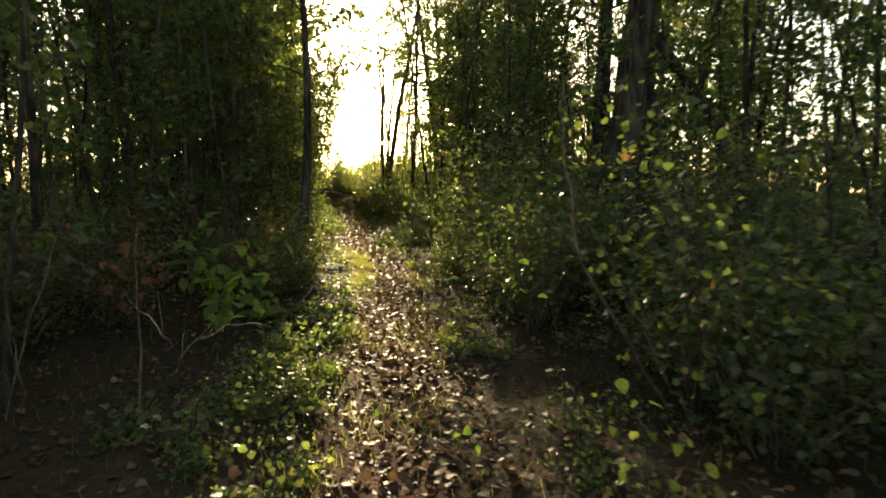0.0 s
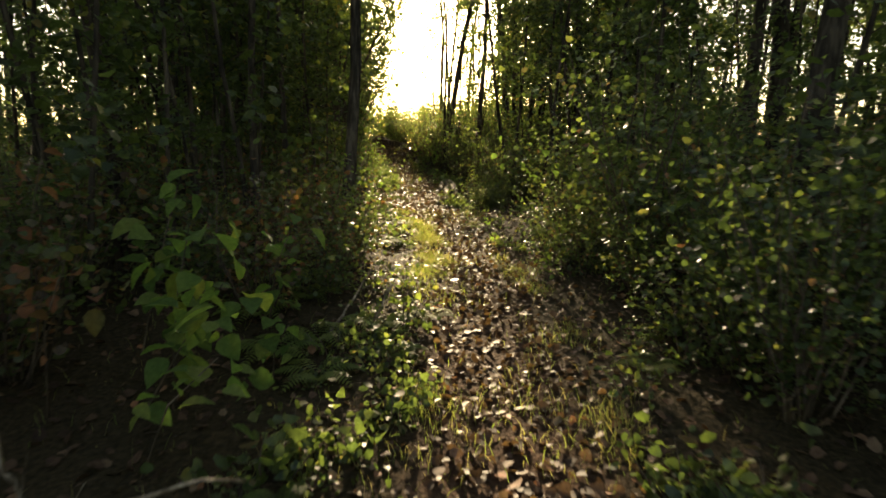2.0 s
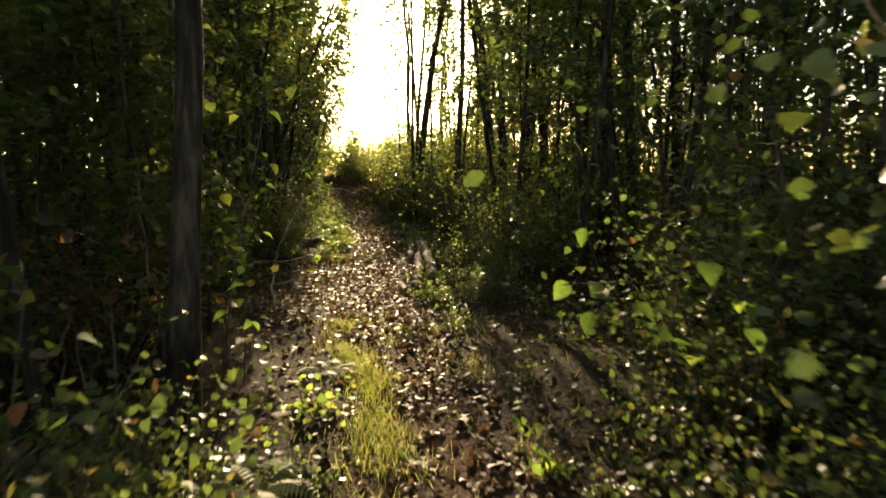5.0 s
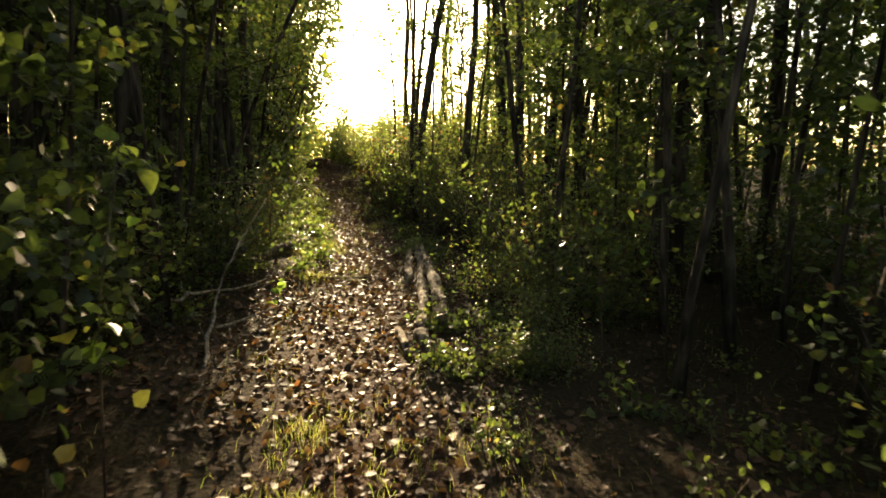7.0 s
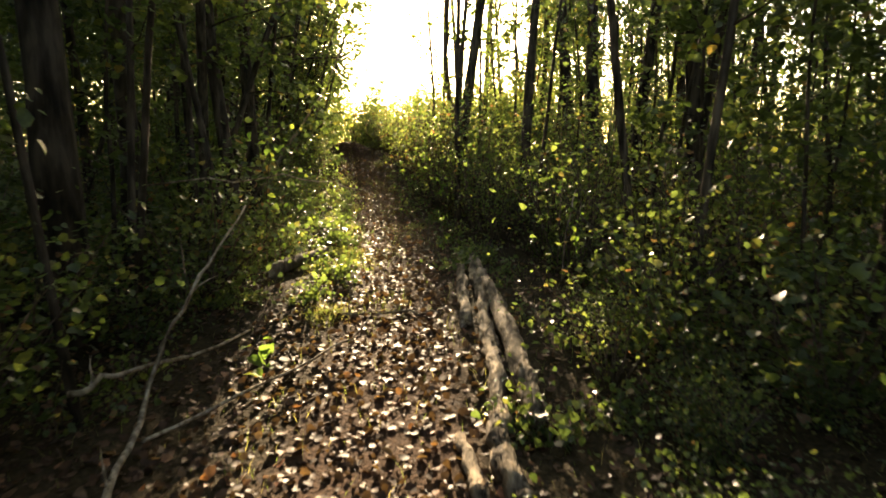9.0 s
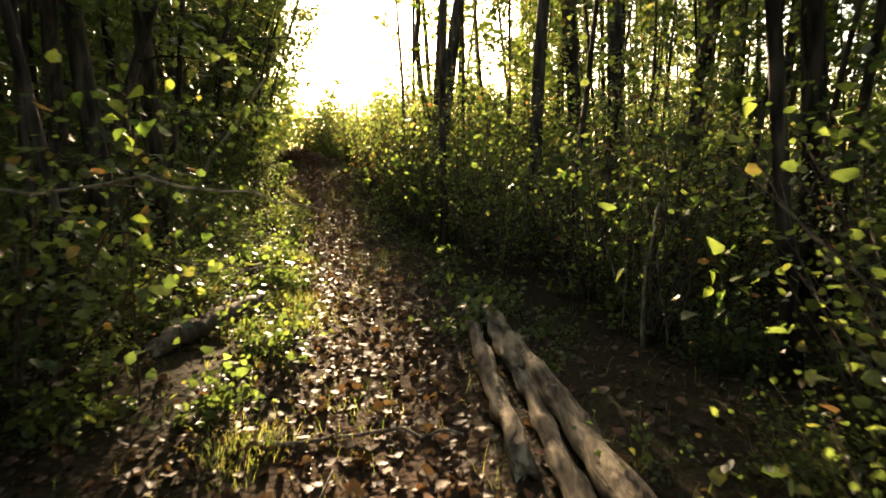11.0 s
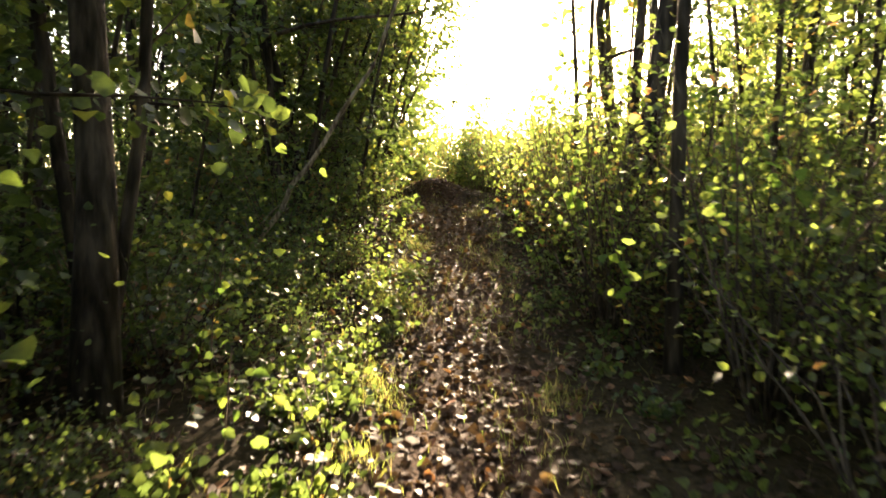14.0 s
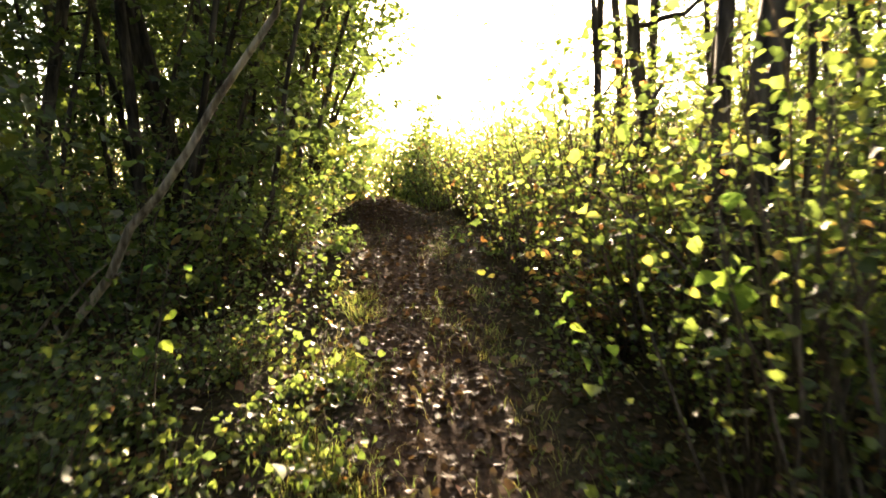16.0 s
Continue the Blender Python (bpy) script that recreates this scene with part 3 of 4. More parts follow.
spots += [(-3 + rnd.choice((-1, 1)) * rnd.uniform(6.5, 22), rnd.uniform(-8, 48), rnd.uniform(0.5, 1.2), 0.8) for _ in range(170)]
make_thicket("woodland_hedge", spots, 240, 0.11, M_BUSH, "dark green brush closing the wood on both flanks", 62)
spots = []
while len(spots) < 72:
    x, y = rnd.uniform(-26, 22), rnd.uniform(-8, 56)
    if 8.5 < abs(x + 3) and not (y > 30 and -10.5 - (y - 30) * 0.3 < x < 4.5 + (y - 30) * 0.2):
        spots.append((x, y, rnd.uniform(6.5, 11), 1.3))
make_thicket("distant_wood", spots, 420, 0.13, M_CROWN, "tall dense green foliage of the wood farther off", 63)
for k in range(16):
    y = rnd.uniform(33, 46)
    x = -5.4 - (y - 30) * rnd.uniform(0.1, 0.5)
    stand(rnd.choice((poles[1], poles[3], bare[2])), x, y, turn=rnd.uniform(0, 360), scale=rnd.uniform(0.6, 0.9), lean=(0, rnd.uniform(5, 18)))
count = 0
for _ in range(4000):
    if count >= 96:
        break
    y = rnd.uniform(1, 29)
    x = path_x(y) + rnd.choice((-1, 1)) * (0.55 + abs(rnd.gauss(0, 0.6)))
    if 13.6 < y < 18 and -3.9 < x < -1.9 or 9.5 < y < 14 and x < path_x(y) - 0.7:
        continue
    count += 1
    stand(rnd.choice(herbs), x, y, turn=rnd.uniform(0, 360), scale=rnd.uniform(0.6, 1.25))

for k in range(46):
    y = rnd.uniform(2.2, 7.2)
    stand(herbs[rnd.choice((0, 0, 2))], path_x(y) - rnd.uniform(0.42, 1.15), y, turn=rnd.uniform(0, 360), scale=rnd.uniform(0.45, 1.0))
for k in range(12):
    y = rnd.uniform(2.0, 7.5)
    stand(herbs[rnd.choice((0, 1, 2))], path_x(y) + rnd.uniform(0.6, 2.0), y, turn=rnd.uniform(0, 360), scale=rnd.uniform(0.5, 1.0))
for k in range(11):
    stand(bushes[rnd.choice((1, 6, 6))], rnd.uniform(-1.7, 0.8), rnd.uniform(19.6, 22.3), turn=rnd.uniform(0, 360), scale=rnd.uniform(0.4, 0.7))
for x, y, sc in [(-2.95, 25.4, 0.85), (-2.7, 26.1, 0.95), (-2.2, 25.8, 1.0), (2.6, 15.5, 1.0), (1.9, 20.5, 0.9)]:
    stand(bushes[3], x, y, turn=rnd.uniform(0, 360), scale=sc)
for k in range(4):
    y = rnd.uniform(18.3, 25)
    stand(bushes[rnd.choice((1, 6, 0))], path_x(y) - rnd.uniform(0.95, 1.9), y, turn=rnd.uniform(0, 360), scale=rnd.uniform(0.3, 0.6))
for k in range(34):
    y = rnd.uniform(18, 26)
    stand(rnd.choice(herbs), path_x(y) - 0.5 - abs(rnd.gauss(0, 0.55)), y, turn=rnd.uniform(0, 360), scale=rnd.uniform(0.5, 1.1))
for x, y, sc in [(-5.3, 23.4, 0.75), (-5.8, 23.7, 0.85), (-5.5, 24.2, 0.7), (-6.2, 24.1, 0.9), (-6.0, 23.1, 0.8), (-5.2, 24.9, 0.6), (-6.5, 23.6, 0.9)]:
    stand(bushes[1], x, y, turn=x * 400, scale=sc)
for x, y in [(-1.85, 19.6), (-2.0, 20.1), (-1.7, 20.0), (-1.95, 20.5), (-1.55, 19.4)]:
    stand(herbs[0], x, y, turn=x * 500, scale=0.9)
for k in range(12):
    y = rnd.uniform(14.6, 19.5)
    stand(bushes[rnd.choice((1, 1, 6))], rnd.uniform(-0.95, 1.0), y, turn=rnd.uniform(0, 360), scale=rnd.uniform(0.35, 0.6))
for k in range(88):
    x, y = (rnd.uniform(-4.8, -3.3), rnd.uniform(14.2, 18.2)) if k < 18 else (rnd.uniform(-6.6, -4.7), rnd.uniform(22.3, 25.2)) if k < 44 else (rnd.uniform(-1.1, 0.9), rnd.uniform(12.5, 20)) if k < 66 else (rnd.uniform(-1.75, -0.2), rnd.uniform(18.4, 21.2))
    stand(rnd.choice(herbs), x, y, turn=rnd.uniform(0, 360), scale=rnd.uniform(0.5, 1.15))

# ---- logs beside the path ----
def make_log(points, radii, seed, label, name="log", material=None):
    rng = np.random.RandomState(seed)
    pts = []
    for i in range(len(points) - 1):
        for k in range(9):
            f = k / 9
            q = Vector(points[i]).lerp(Vector(points[i + 1]), f)
            pts.append(q + Vector(rng.normal(0, 0.006, 3)))
    pts.append(Vector(points[-1]))
    rr = np.interp(np.linspace(0, 1, len(pts)), np.linspace(0, 1, len(radii)), radii) * rng.uniform(0.88, 1.12, len(pts))
    co, faces = tube([(p.x, p.y, ground_z(p.x, p.y) + p.z) for p in pts], rr, 16)
    for k in range(16):
        co[k] = Vector(co[k]) + Vector((0, rng.uniform(-0.07, 0.05), 0))
    co = [Vector(c) + Vector((noise.noise(Vector(c) * 9), noise.noise(Vector(c) * 9 + Vector((7, 0, 0))), noise.noise(Vector(c) * 9 + Vector((0, 7, 0))))) * 0.02 for c in co]
    log = tagged(new(name, mesh_of(name, co, faces, material or M_LOG)), label, "log", "fallen logs")
    mid = sum((Vector(c) for c in co[:16]), Vector()) / 16
    out = (Vector(co[0]) - Vector(co[16])).normalized() * 0.006
    rim = [mid + (Vector(c) - mid) * rng.uniform(0.82, 0.97) + out * rng.uniform(0.6, 3) for c in co[:16]]
    part("broken_end", mesh_of(name + "_end", [mid + out * 2] + rim, [(0, (k + 1) % 16 + 1, k + 1) for k in range(16)], M_DEADWOOD, False), log, "splintered pale broken end")
    for k in range(2):
        i = rng.randint(4, len(pts) - 4)
        base = Vector(pts[i]) + Vector((0, 0, ground_z(pts[i].x, pts[i].y)))
        way = Vector((rng.normal(0, 0.6), rng.normal(0, 0.4), 0.9)).normalized()
        part("branch_stub", tubes_mesh(name + "_stub", [([base, base + way * rr[i] * 1.1, base + way * (rr[i] * 1.25 + 0.02)], [rr[i] * 0.3, rr[i] * 0.22, rr[i] * 0.16], 7)], M_LOG), log)
    return log


make_log([(-1.5, 15.1, 0.04), (-1.56, 15.35, 0.05), (-1.63, 15.85, 0.05)], [0.05, 0.07, 0.055], 1, "gnarled grey-brown fallen log beside the path")
make_log([(-1.66, 15.1, 0.02), (-1.72, 15.35, 0.035), (-1.82, 15.8, 0.03)], [0.03, 0.042, 0.03], 5, "short broken piece of wood in leaf litter")
make_log([(-1.6, 15.75, 0.07), (-1.62, 16.6, 0.06), (-1.7, 17.5, 0.05), (-1.77, 18.6, 0.05)], [0.05, 0.06, 0.055, 0.045], 6, "thin pale fallen log beside a thicker one")
make_log([(-1.4, 15.95, 0.09), (-1.47, 16.6, 0.09), (-1.59, 17.8, 0.08), (-1.76, 19.0, 0.07), (-1.9, 20.1, 0.06)], [0.07, 0.078, 0.068, 0.058, 0.042], 2, "thick pale fallen log with peeling bark beside the path")
make_log([(-1.76, 18.5, 0.07), (-1.82, 18.9, 0.07), (-1.88, 19.9, 0.06)], [0.05, 0.055, 0.045], 7, "pale piece of log between two logs")
make_log([(-1.86, 17.6, 0.04), (-1.95, 18.8, 0.05), (-2.03, 19.9, 0.04)], [0.05, 0.055, 0.04], 8, "thin dark fallen log at the path edge")
make_log([(-3.98, 18.9, 0.07), (-3.85, 19.5, 0.1), (-3.72, 20.15, 0.08)], [0.065, 0.07, 0.05], 4, "short dark weathered fallen log in the grass", material=M_TWIG)


# ---- dead branches and bare stems ----
def make_stick(points, r0, r1, label, name="fallen_branch", category="branch", material=None, side_twigs=3, seed=0, on_ground=True):
    """A crooked tapering branch through the points (heights over the ground), with side twigs."""
    rng = np.random.RandomState(seed)
    pts = []
    for i in range(len(points) - 1):
        for k in range(4):
            q = Vector(points[i]).lerp(Vector(points[i + 1]), k / 4)
            pts.append(q + Vector(rng.normal(0, 0.012, 3)) * (k > 0))
    pts.append(Vector(points[-1]))
    pts = [Vector((q.x, q.y, q.z + ground_z(q.x, q.y))) for q in pts]
    root = tagged(new(name), label, category, "dead branches")
    part("stem", tubes_mesh(name + "_stem", [(pts, list(np.linspace(r0, r1, len(pts))), 7)], material or M_DEADWOOD), root)
    for k in range(side_twigs):
        i = int(rng.uniform(0.25, 0.9) * (len(pts) - 2))
        d = (pts[i + 1] - pts[i]).normalized()
        w = (d + Vector(rng.normal(0, 0.6, 3)) + Vector((0, 0, 0.25))).normalized()
        tw = wander(rng, pts[i], w, rng.uniform(0.15, 0.4), 3, 0.15)
        r = (r0 + r1) * 0.3
        part("twig", tubes_mesh(name + "_twig", [(tw, [r, r * 0.7, r * 0.45, r * 0.2], 5)], material or M_DEADWOOD), root)
    return root


PALE = "pale bare dead branch lying among leaf litter"
make_stick([(-3.15, 14.55, 0.0), (-3.34, 15.06, 0.06), (-3.52, 15.69, 0.24), (-3.5, 16.0, 0.6), (-3.45, 16.4, 0.86), (-3.36, 16.83, 1.14)], 0.022, 0.006, "pale crooked dead branch leaning over the undergrowth", seed=1, side_twigs=4)
make_stick([(-3.85, 15.55, 0.3), (-3.72, 15.75, 0.34), (-3.35, 16.75, 0.28)], 0.02, 0.008, "pale dead branch propped in the undergrowth", seed=2, side_twigs=1)
make_stick([(-3.46, 15.54, 0.1), (-3.08, 16.29, 0.12), (-2.7, 17.1, 0.12), (-2.6, 17.35, 0.25)], 0.012, 0.004, PALE, seed=3, side_twigs=3)
make_stick([(-1.98, 4.4, 0.1), (-1.85, 4.4, 0.32), (-1.54, 4.3, 0.5), (-1.3, 4.6, 0.4)], 0.011, 0.005, "pale forked twig sticking out of the undergrowth", seed=4, side_twigs=3)
make_stick([(-2.1, 4.7, 0.2), (-2.25, 4.8, 0.32), (-2.62, 4.98, 0.58)], 0.01, 0.004, "thin pale twig standing in dark undergrowth", seed=5, side_twigs=1)
make_stick([(-1.68, 6.9, 0.03), (-1.66, 7.5, 0.08), (-1.62, 8.1, 0.28)], 0.012, 0.005, "pale dead stick standing beside the path", seed=6, side_twigs=1)
make_stick([(-1.46, 7.25, 0.03), (-1.42, 7.5, 0.1), (-1.36, 7.85, 0.24)], 0.011, 0.005, PALE, seed=7, side_twigs=2)
make_stick([(-3.2, 9.2, 0.05), (-2.75, 9.7, 0.3), (-2.55, 10.1, 0.55)], 0.012, 0.006, "pale dead stick standing in undergrowth", seed=8, side_twigs=1)
make_stick([(1.5, 3.95, -0.02), (1.11, 3.8, 0.58), (0.88, 3.8, 0.92), (0.8, 3.8, 1.25), (0.74, 3.8, 1.75), (0.74, 3.8, 2.1)], 0.014, 0.006, "thin bare pale sapling stem with few twigs", seed=9, side_twigs=3, name="bare_sapling", category="sapling", material=M_TWIG)
make_stick([(-6.75, 24.6, -0.08), (-6.19, 24.65, 0.2), (-5.56, 24.7, 1.08), (-4.85, 24.77, 2.1), (-4.55, 24.85, 2.9)], 0.035, 0.014, "long pale bare pole leaning over the undergrowth", seed=10, side_twigs=5, name="leaning_pole")
make_stick([(-6.5, 24.2, 0.0), (-6.1, 24.35, 0.35), (-5.75, 24.5, 0.75)], 0.014, 0.006, "thin pale branch leaning in the undergrowth", seed=11, side_twigs=3)
make_stick([(-6.8, 25.6, 2.5), (-5.8, 25.2, 2.55), (-4.6, 25.4, 2.75)], 0.03, 0.012, "dark bare limb hanging between stems", seed=12, side_twigs=4, name="hanging_limb", material=M_BARK)
make_stick([(-4.4, 17.4, 1.2), (-3.5, 17.6, 1.22), (-2.95, 17.7, 1.22), (-2.62, 17.75, 1.14)], 0.008, 0.003, "long pale branch reaching over the path edge", seed=13, side_twigs=2)
make_stick([(-3.0, 17.9, 0.02), (-2.5, 18.1, 0.03), (-2.1, 18.0, 0.02)], 0.012, 0.006, "thin dead stick lying across the path", seed=14, side_twigs=1)
make_stick([(-0.9, 19.1, 0.0), (-0.86, 19.22, 0.5), (-0.76, 19.3, 0.92)], 0.014, 0.008, "broken pale stick standing in the thicket", seed=15, side_twigs=1)
make_stick([(-0.72, 19.15, 0.0), (-0.76, 19.24, 0.45), (-0.7, 19.35, 0.8)], 0.011, 0.006, "broken pale stick standing in the thicket", seed=17, side_twigs=1)
make_stick([(-0.92, 19.5, -0.02), (-0.89, 19.56, 0.7), (-0.9, 19.6, 1.5)], 0.008, 0.004, "thin pale upright stem in the thicket", seed=18, side_twigs=2, name="bare_sapling", category="sapling")
make_stick([(-4.6, 19.9, 0.5), (-4.0, 20.1, 0.35), (-3.4, 20.3, 0.3)], 0.01, 0.004, "thin pale twig in the undergrowth", seed=16, side_twigs=3)

make_stick([(3.7, 6.9, -0.1), (3.3, 6.8, 1.2), (3.0, 6.7, 1.95), (2.5, 6.7, 2.65), (2.05, 6.7, 3.3), (1.75, 6.75, 4.6), (1.7, 6.8, 6.5)], 0.085, 0.04, "dark crooked leaning tree stem between straight trunks", seed=20, side_twigs=5, name="crooked_tree", category="tree", material=M_BARK)
make_stick([(-2.6, 27.0, 2.1), (-2.25, 26.9, 2.2), (-1.95, 26.8, 2.5), (-1.6, 26.75, 2.65)], 0.025, 0.01, "bare dark limb between trunks", seed=21, side_twigs=3, name="hanging_limb", material=M_BARK)
make_stick([(-2.5, 26.95, -0.1), (-2.56, 26.95, 0.6), (-2.58, 26.9, 1.1), (-2.53, 26.9, 1.45), (-2.64, 26.9, 1.85), (-2.7, 26.9, 2.6), (-2.62, 26.95, 4.2), (-2.8, 27.0, 6.5)], 0.085, 0.04, "crooked grey-brown tree at the wood's edge with bare limbs", seed=22, side_twigs=5, name="crooked_tree", category="tree", material=M_BARK)
rq = random.Random(77)
for k in range(14):
    y = rq.uniform(3, 12.5) if k < 8 else rq.uniform(14.5, 24)
    x = path_x(y) - rq.uniform(1.3, 2.6)
    dx, dy, h = rq.uniform(-0.35, 0.35), rq.uniform(-0.3, 0.3), rq.uniform(0.6, 1.5)
    make_stick([(x, y, -0.03), (x + dx * 0.4, y + dy * 0.5, h * 0.5), (x + dx, y + dy, h)], 0.009, 0.003, "thin bare brown stem standing in the undergrowth", seed=40 + k, side_twigs=3, name="bare_sapling", category="sapling", material=M_TWIG)

# ---- leafy twigs with broad leaves, each leaf apart ----
def leaf_data(name, length, width, droop, material):
    """One broad leaf with a folded midrib and a short stalk, stalk end at the origin."""
    co, faces = [], []
    rows = [(0.0, 0.02), (0.12, 0.03), (0.24, 0.62), (0.45, 1.0), (0.68, 0.82), (0.87, 0.4), (1.0, 0.02)]
    for f, w in rows:
        y, z = f * length, -droop * f * f * length
        half = w * width / 2
        co += [(-half, y, z + half * 0.35), (0, y, z), (half, y, z + half * 0.35)]
    for i in range(len(rows) - 1):
        for k in (0, 1):
            a = i * 3 + k
            faces.append((a, a + 1, a + 4, a + 3))
    return mesh_of(name, co, faces, material)


M_BIG_RED = leaf_material("reddened_leaf", [(0.0, (0.05, 0.05, 0.018)), (0.4, (0.11, 0.04, 0.022)), (1.0, (0.16, 0.06, 0.03))], single=True, rough=0.6, spec=0.1)
RED = [leaf_data("red_leaf", 0.13, 0.09, 0.4, M_BIG_RED), leaf_data("red_leaf", 0.11, 0.07, 0.6, M_BIG_RED), leaf_data("red_leaf", 0.1, 0.075, 0.3, M_BIG_RED)]
BROAD = [leaf_data("broad_leaf", 0.12, 0.085, 0.25, M_BIG), leaf_data("broad_leaf", 0.095, 0.07, 0.5, M_BIG), leaf_data("broad_leaf", 0.14, 0.11, 0.35, M_BIG)]


def make_twig(points, leaves_n, label, size=1.0, seed=0, spread_r=0.07, name="leafy_twig", category="plant", group="broad-leaved twigs"):
    """A thin stem through the points (heights over the ground) with single leaves along its upper part."""
    rng = np.random.RandomState(seed + 300)
    pts = [Vector((x, y, z + ground_z(x, y))) for x, y, z in points]
    root = tagged(new(name), label, category, group)
    r = 0.006
    part("stem", tubes_mesh(name + "_stem", [(pts, list(np.linspace(r, r * 0.4, len(pts))), 5)], M_TWIG), root)
    for k in range(leaves_n):
        f = rng.uniform(0.35, 1.0)
        q = Vector(along(pts, [f])[0]) + Vector(rng.normal(0, 1, 3)) * spread_r * (0.3 + f)
        ob = part("leaf", (RED if "red" in label else BROAD)[rng.randint(3)], root)
        ob.matrix_basis = Matrix.LocRotScale(q, Euler((rng.normal(-0.25, 0.45), rng.normal(0, 0.45), rng.uniform(0, 6.28))), (size * rng.uniform(0.6, 1.15),) * 3)
    return root


G = "leafy green twig with broad backlit leaves"
Y = "leafy twig with bright yellow-green backlit leaves"
TWIGS = [
    ([(0.85, 4.1, 0.0), (0.7, 3.95, 0.75), (0.35, 3.75, 0.97), (0.1, 3.7, 0.95)], 12, Y, 0.7), ([(0.15, 2.9, 0.0), (0.05, 2.85, 0.2), (-0.1, 2.75, 0.4)], 9, Y, 0.6),
    ([(0.86, 4.0, 1.2), (0.82, 3.95, 1.7), (0.78, 3.85, 2.05)], 10, Y, 0.75), ([(0.95, 2.7, 0.0), (0.9, 2.7, 0.3), (0.8, 2.65, 0.5)], 8, Y, 0.6),
    ([(-2.4, 6.2, 0.0), (-2.3, 6.1, 0.5), (-2.15, 6.0, 0.95)], 30, "broad-leaved green bush twig in shade", 1.5), ([(-2.3, 5.7, 0.0), (-2.1, 5.8, 0.4), (-1.85, 5.7, 0.7)], 26, "broad-leaved green bush twig in shade", 1.4),
    ([(-2.7, 6.4, 0.0), (-2.6, 6.5, 0.6), (-2.4, 6.4, 1.1)], 26, "broad-leaved green bush twig in shade", 1.5), ([(-2.0, 5.2, 0.0), (-1.9, 5.25, 0.3), (-1.7, 5.3, 0.5)], 18, "broad-leaved green bush twig in shade", 1.2),
    ([(0.25, 10.2, 0.0), (0.05, 10.0, 0.8), (-0.35, 9.87, 1.2), (-0.6, 9.8, 1.2)], 14, G, 0.75), ([(0.3, 10.1, 0.0), (0.15, 9.95, 0.9), (0.0, 9.87, 1.4)], 8, G, 0.75),
    ([(-2.3, 9.3, 0.0), (-2.2, 9.2, 0.7), (-2.05, 9.15, 1.25)], 10, G, 0.75), ([(-2.5, 11.3, 0.0), (-2.3, 11.2, 1.0), (-2.0, 11.0, 1.95)], 14, Y, 0.75),
    ([(-0.45, 10.7, 0.0), (-0.6, 10.55, 0.25), (-0.85, 10.45, 0.35)], 16, Y, 0.55), ([(0.05, 8.8, 0.0), (-0.05, 8.65, 0.2), (-0.15, 8.5, 0.35)], 16, Y, 0.5),
    ([(-2.9, 12.8, 0.0), (-2.75, 12.6, 1.0), (-2.5, 12.4, 1.75)], 9, G, 1.0), ([(-2.55, 11.9, 0.0), (-2.5, 11.85, 0.4), (-2.45, 11.8, 0.75)], 8, Y, 0.8),
    ([(-3.3, 16.5, 0.0), (-3.22, 16.4, 0.25), (-3.1, 16.3, 0.42)], 9, Y, 0.95), ([(-0.1, 14.9, 0.0), (-0.2, 14.8, 0.8), (-0.45, 14.7, 1.35)], 7, G, 0.55),
    ([(0.3, 14.6, 0.0), (0.2, 14.5, 0.8), (-0.1, 14.3, 1.4)], 7, G, 0.55), ([(-0.8, 18.2, 0.0), (-0.9, 18.0, 0.6), (-1.05, 17.9, 1.0)], 14, G, 0.6),
    ([(-3.8, 18.3, 0.0), (-3.7, 18.15, 1.0), (-3.5, 17.9, 1.75)], 16, G, 0.85), ([(-3.85, 18.9, 0.0), (-3.75, 18.8, 0.5), (-3.6, 18.7, 0.9)], 11, G, 0.7),
    ([(-1.0, 19.9, 0.0), (-1.15, 19.7, 0.7), (-1.3, 19.55, 1.25)], 16, Y, 0.65), ([(-0.7, 19.6, 0.0), (-0.8, 19.5, 0.7), (-0.95, 19.3, 1.2)], 14, Y, 0.65),
    ([(-2.1, 19.9, 0.0), (-2.2, 19.75, 0.3), (-2.25, 19.65, 0.68)], 16, Y, 0.6), ([(-4.3, 20.2, 0.0), (-4.2, 20.05, 0.7), (-4.0, 19.9, 1.35)], 9, G, 0.65),
    ([(-4.25, 21.2, 0.0), (-4.15, 21.1, 0.3), (-4.05, 21.0, 0.55)], 9, Y, 0.55), ([(-4.8, 21.9, 0.0), (-4.7, 21.8, 0.4), (-4.6, 21.7, 0.7)], 10, G, 0.55),
    ([(-1.9, 22.5, 0.0), (-2.0, 22.4, 0.9), (-2.15, 22.3, 1.7)], 22, Y, 0.7), ([(-1.6, 22.2, 0.0), (-1.75, 22.1, 0.8), (-1.85, 22.0, 1.5)], 20, Y, 0.7),
    ([(-4.6, 23.85, 0.0), (-4.5, 23.78, 0.15), (-4.3, 23.65, 0.25)], 7, "pale broad leaves on a low plant", 0.75), ([(-3.05, 24.3, 0.0), (-3.2, 24.2, 0.5), (-3.35, 24.1, 0.85)], 8, Y, 0.6),
    ([(-2.7, 23.7, 0.0), (-2.8, 23.6, 0.8), (-2.95, 23.5, 1.5)], 18, G, 0.8), ([(-2.4, 23.0, 0.0), (-2.5, 22.9, 0.6), (-2.6, 22.85, 1.0)], 16, G, 0.75),
    ([(-5.2, 24.0, 0.0), (-5.15, 24.0, 0.5), (-5.0, 23.9, 0.95)], 14, G, 0.6),
]
R = "drooping twig with dull red autumn leaves"
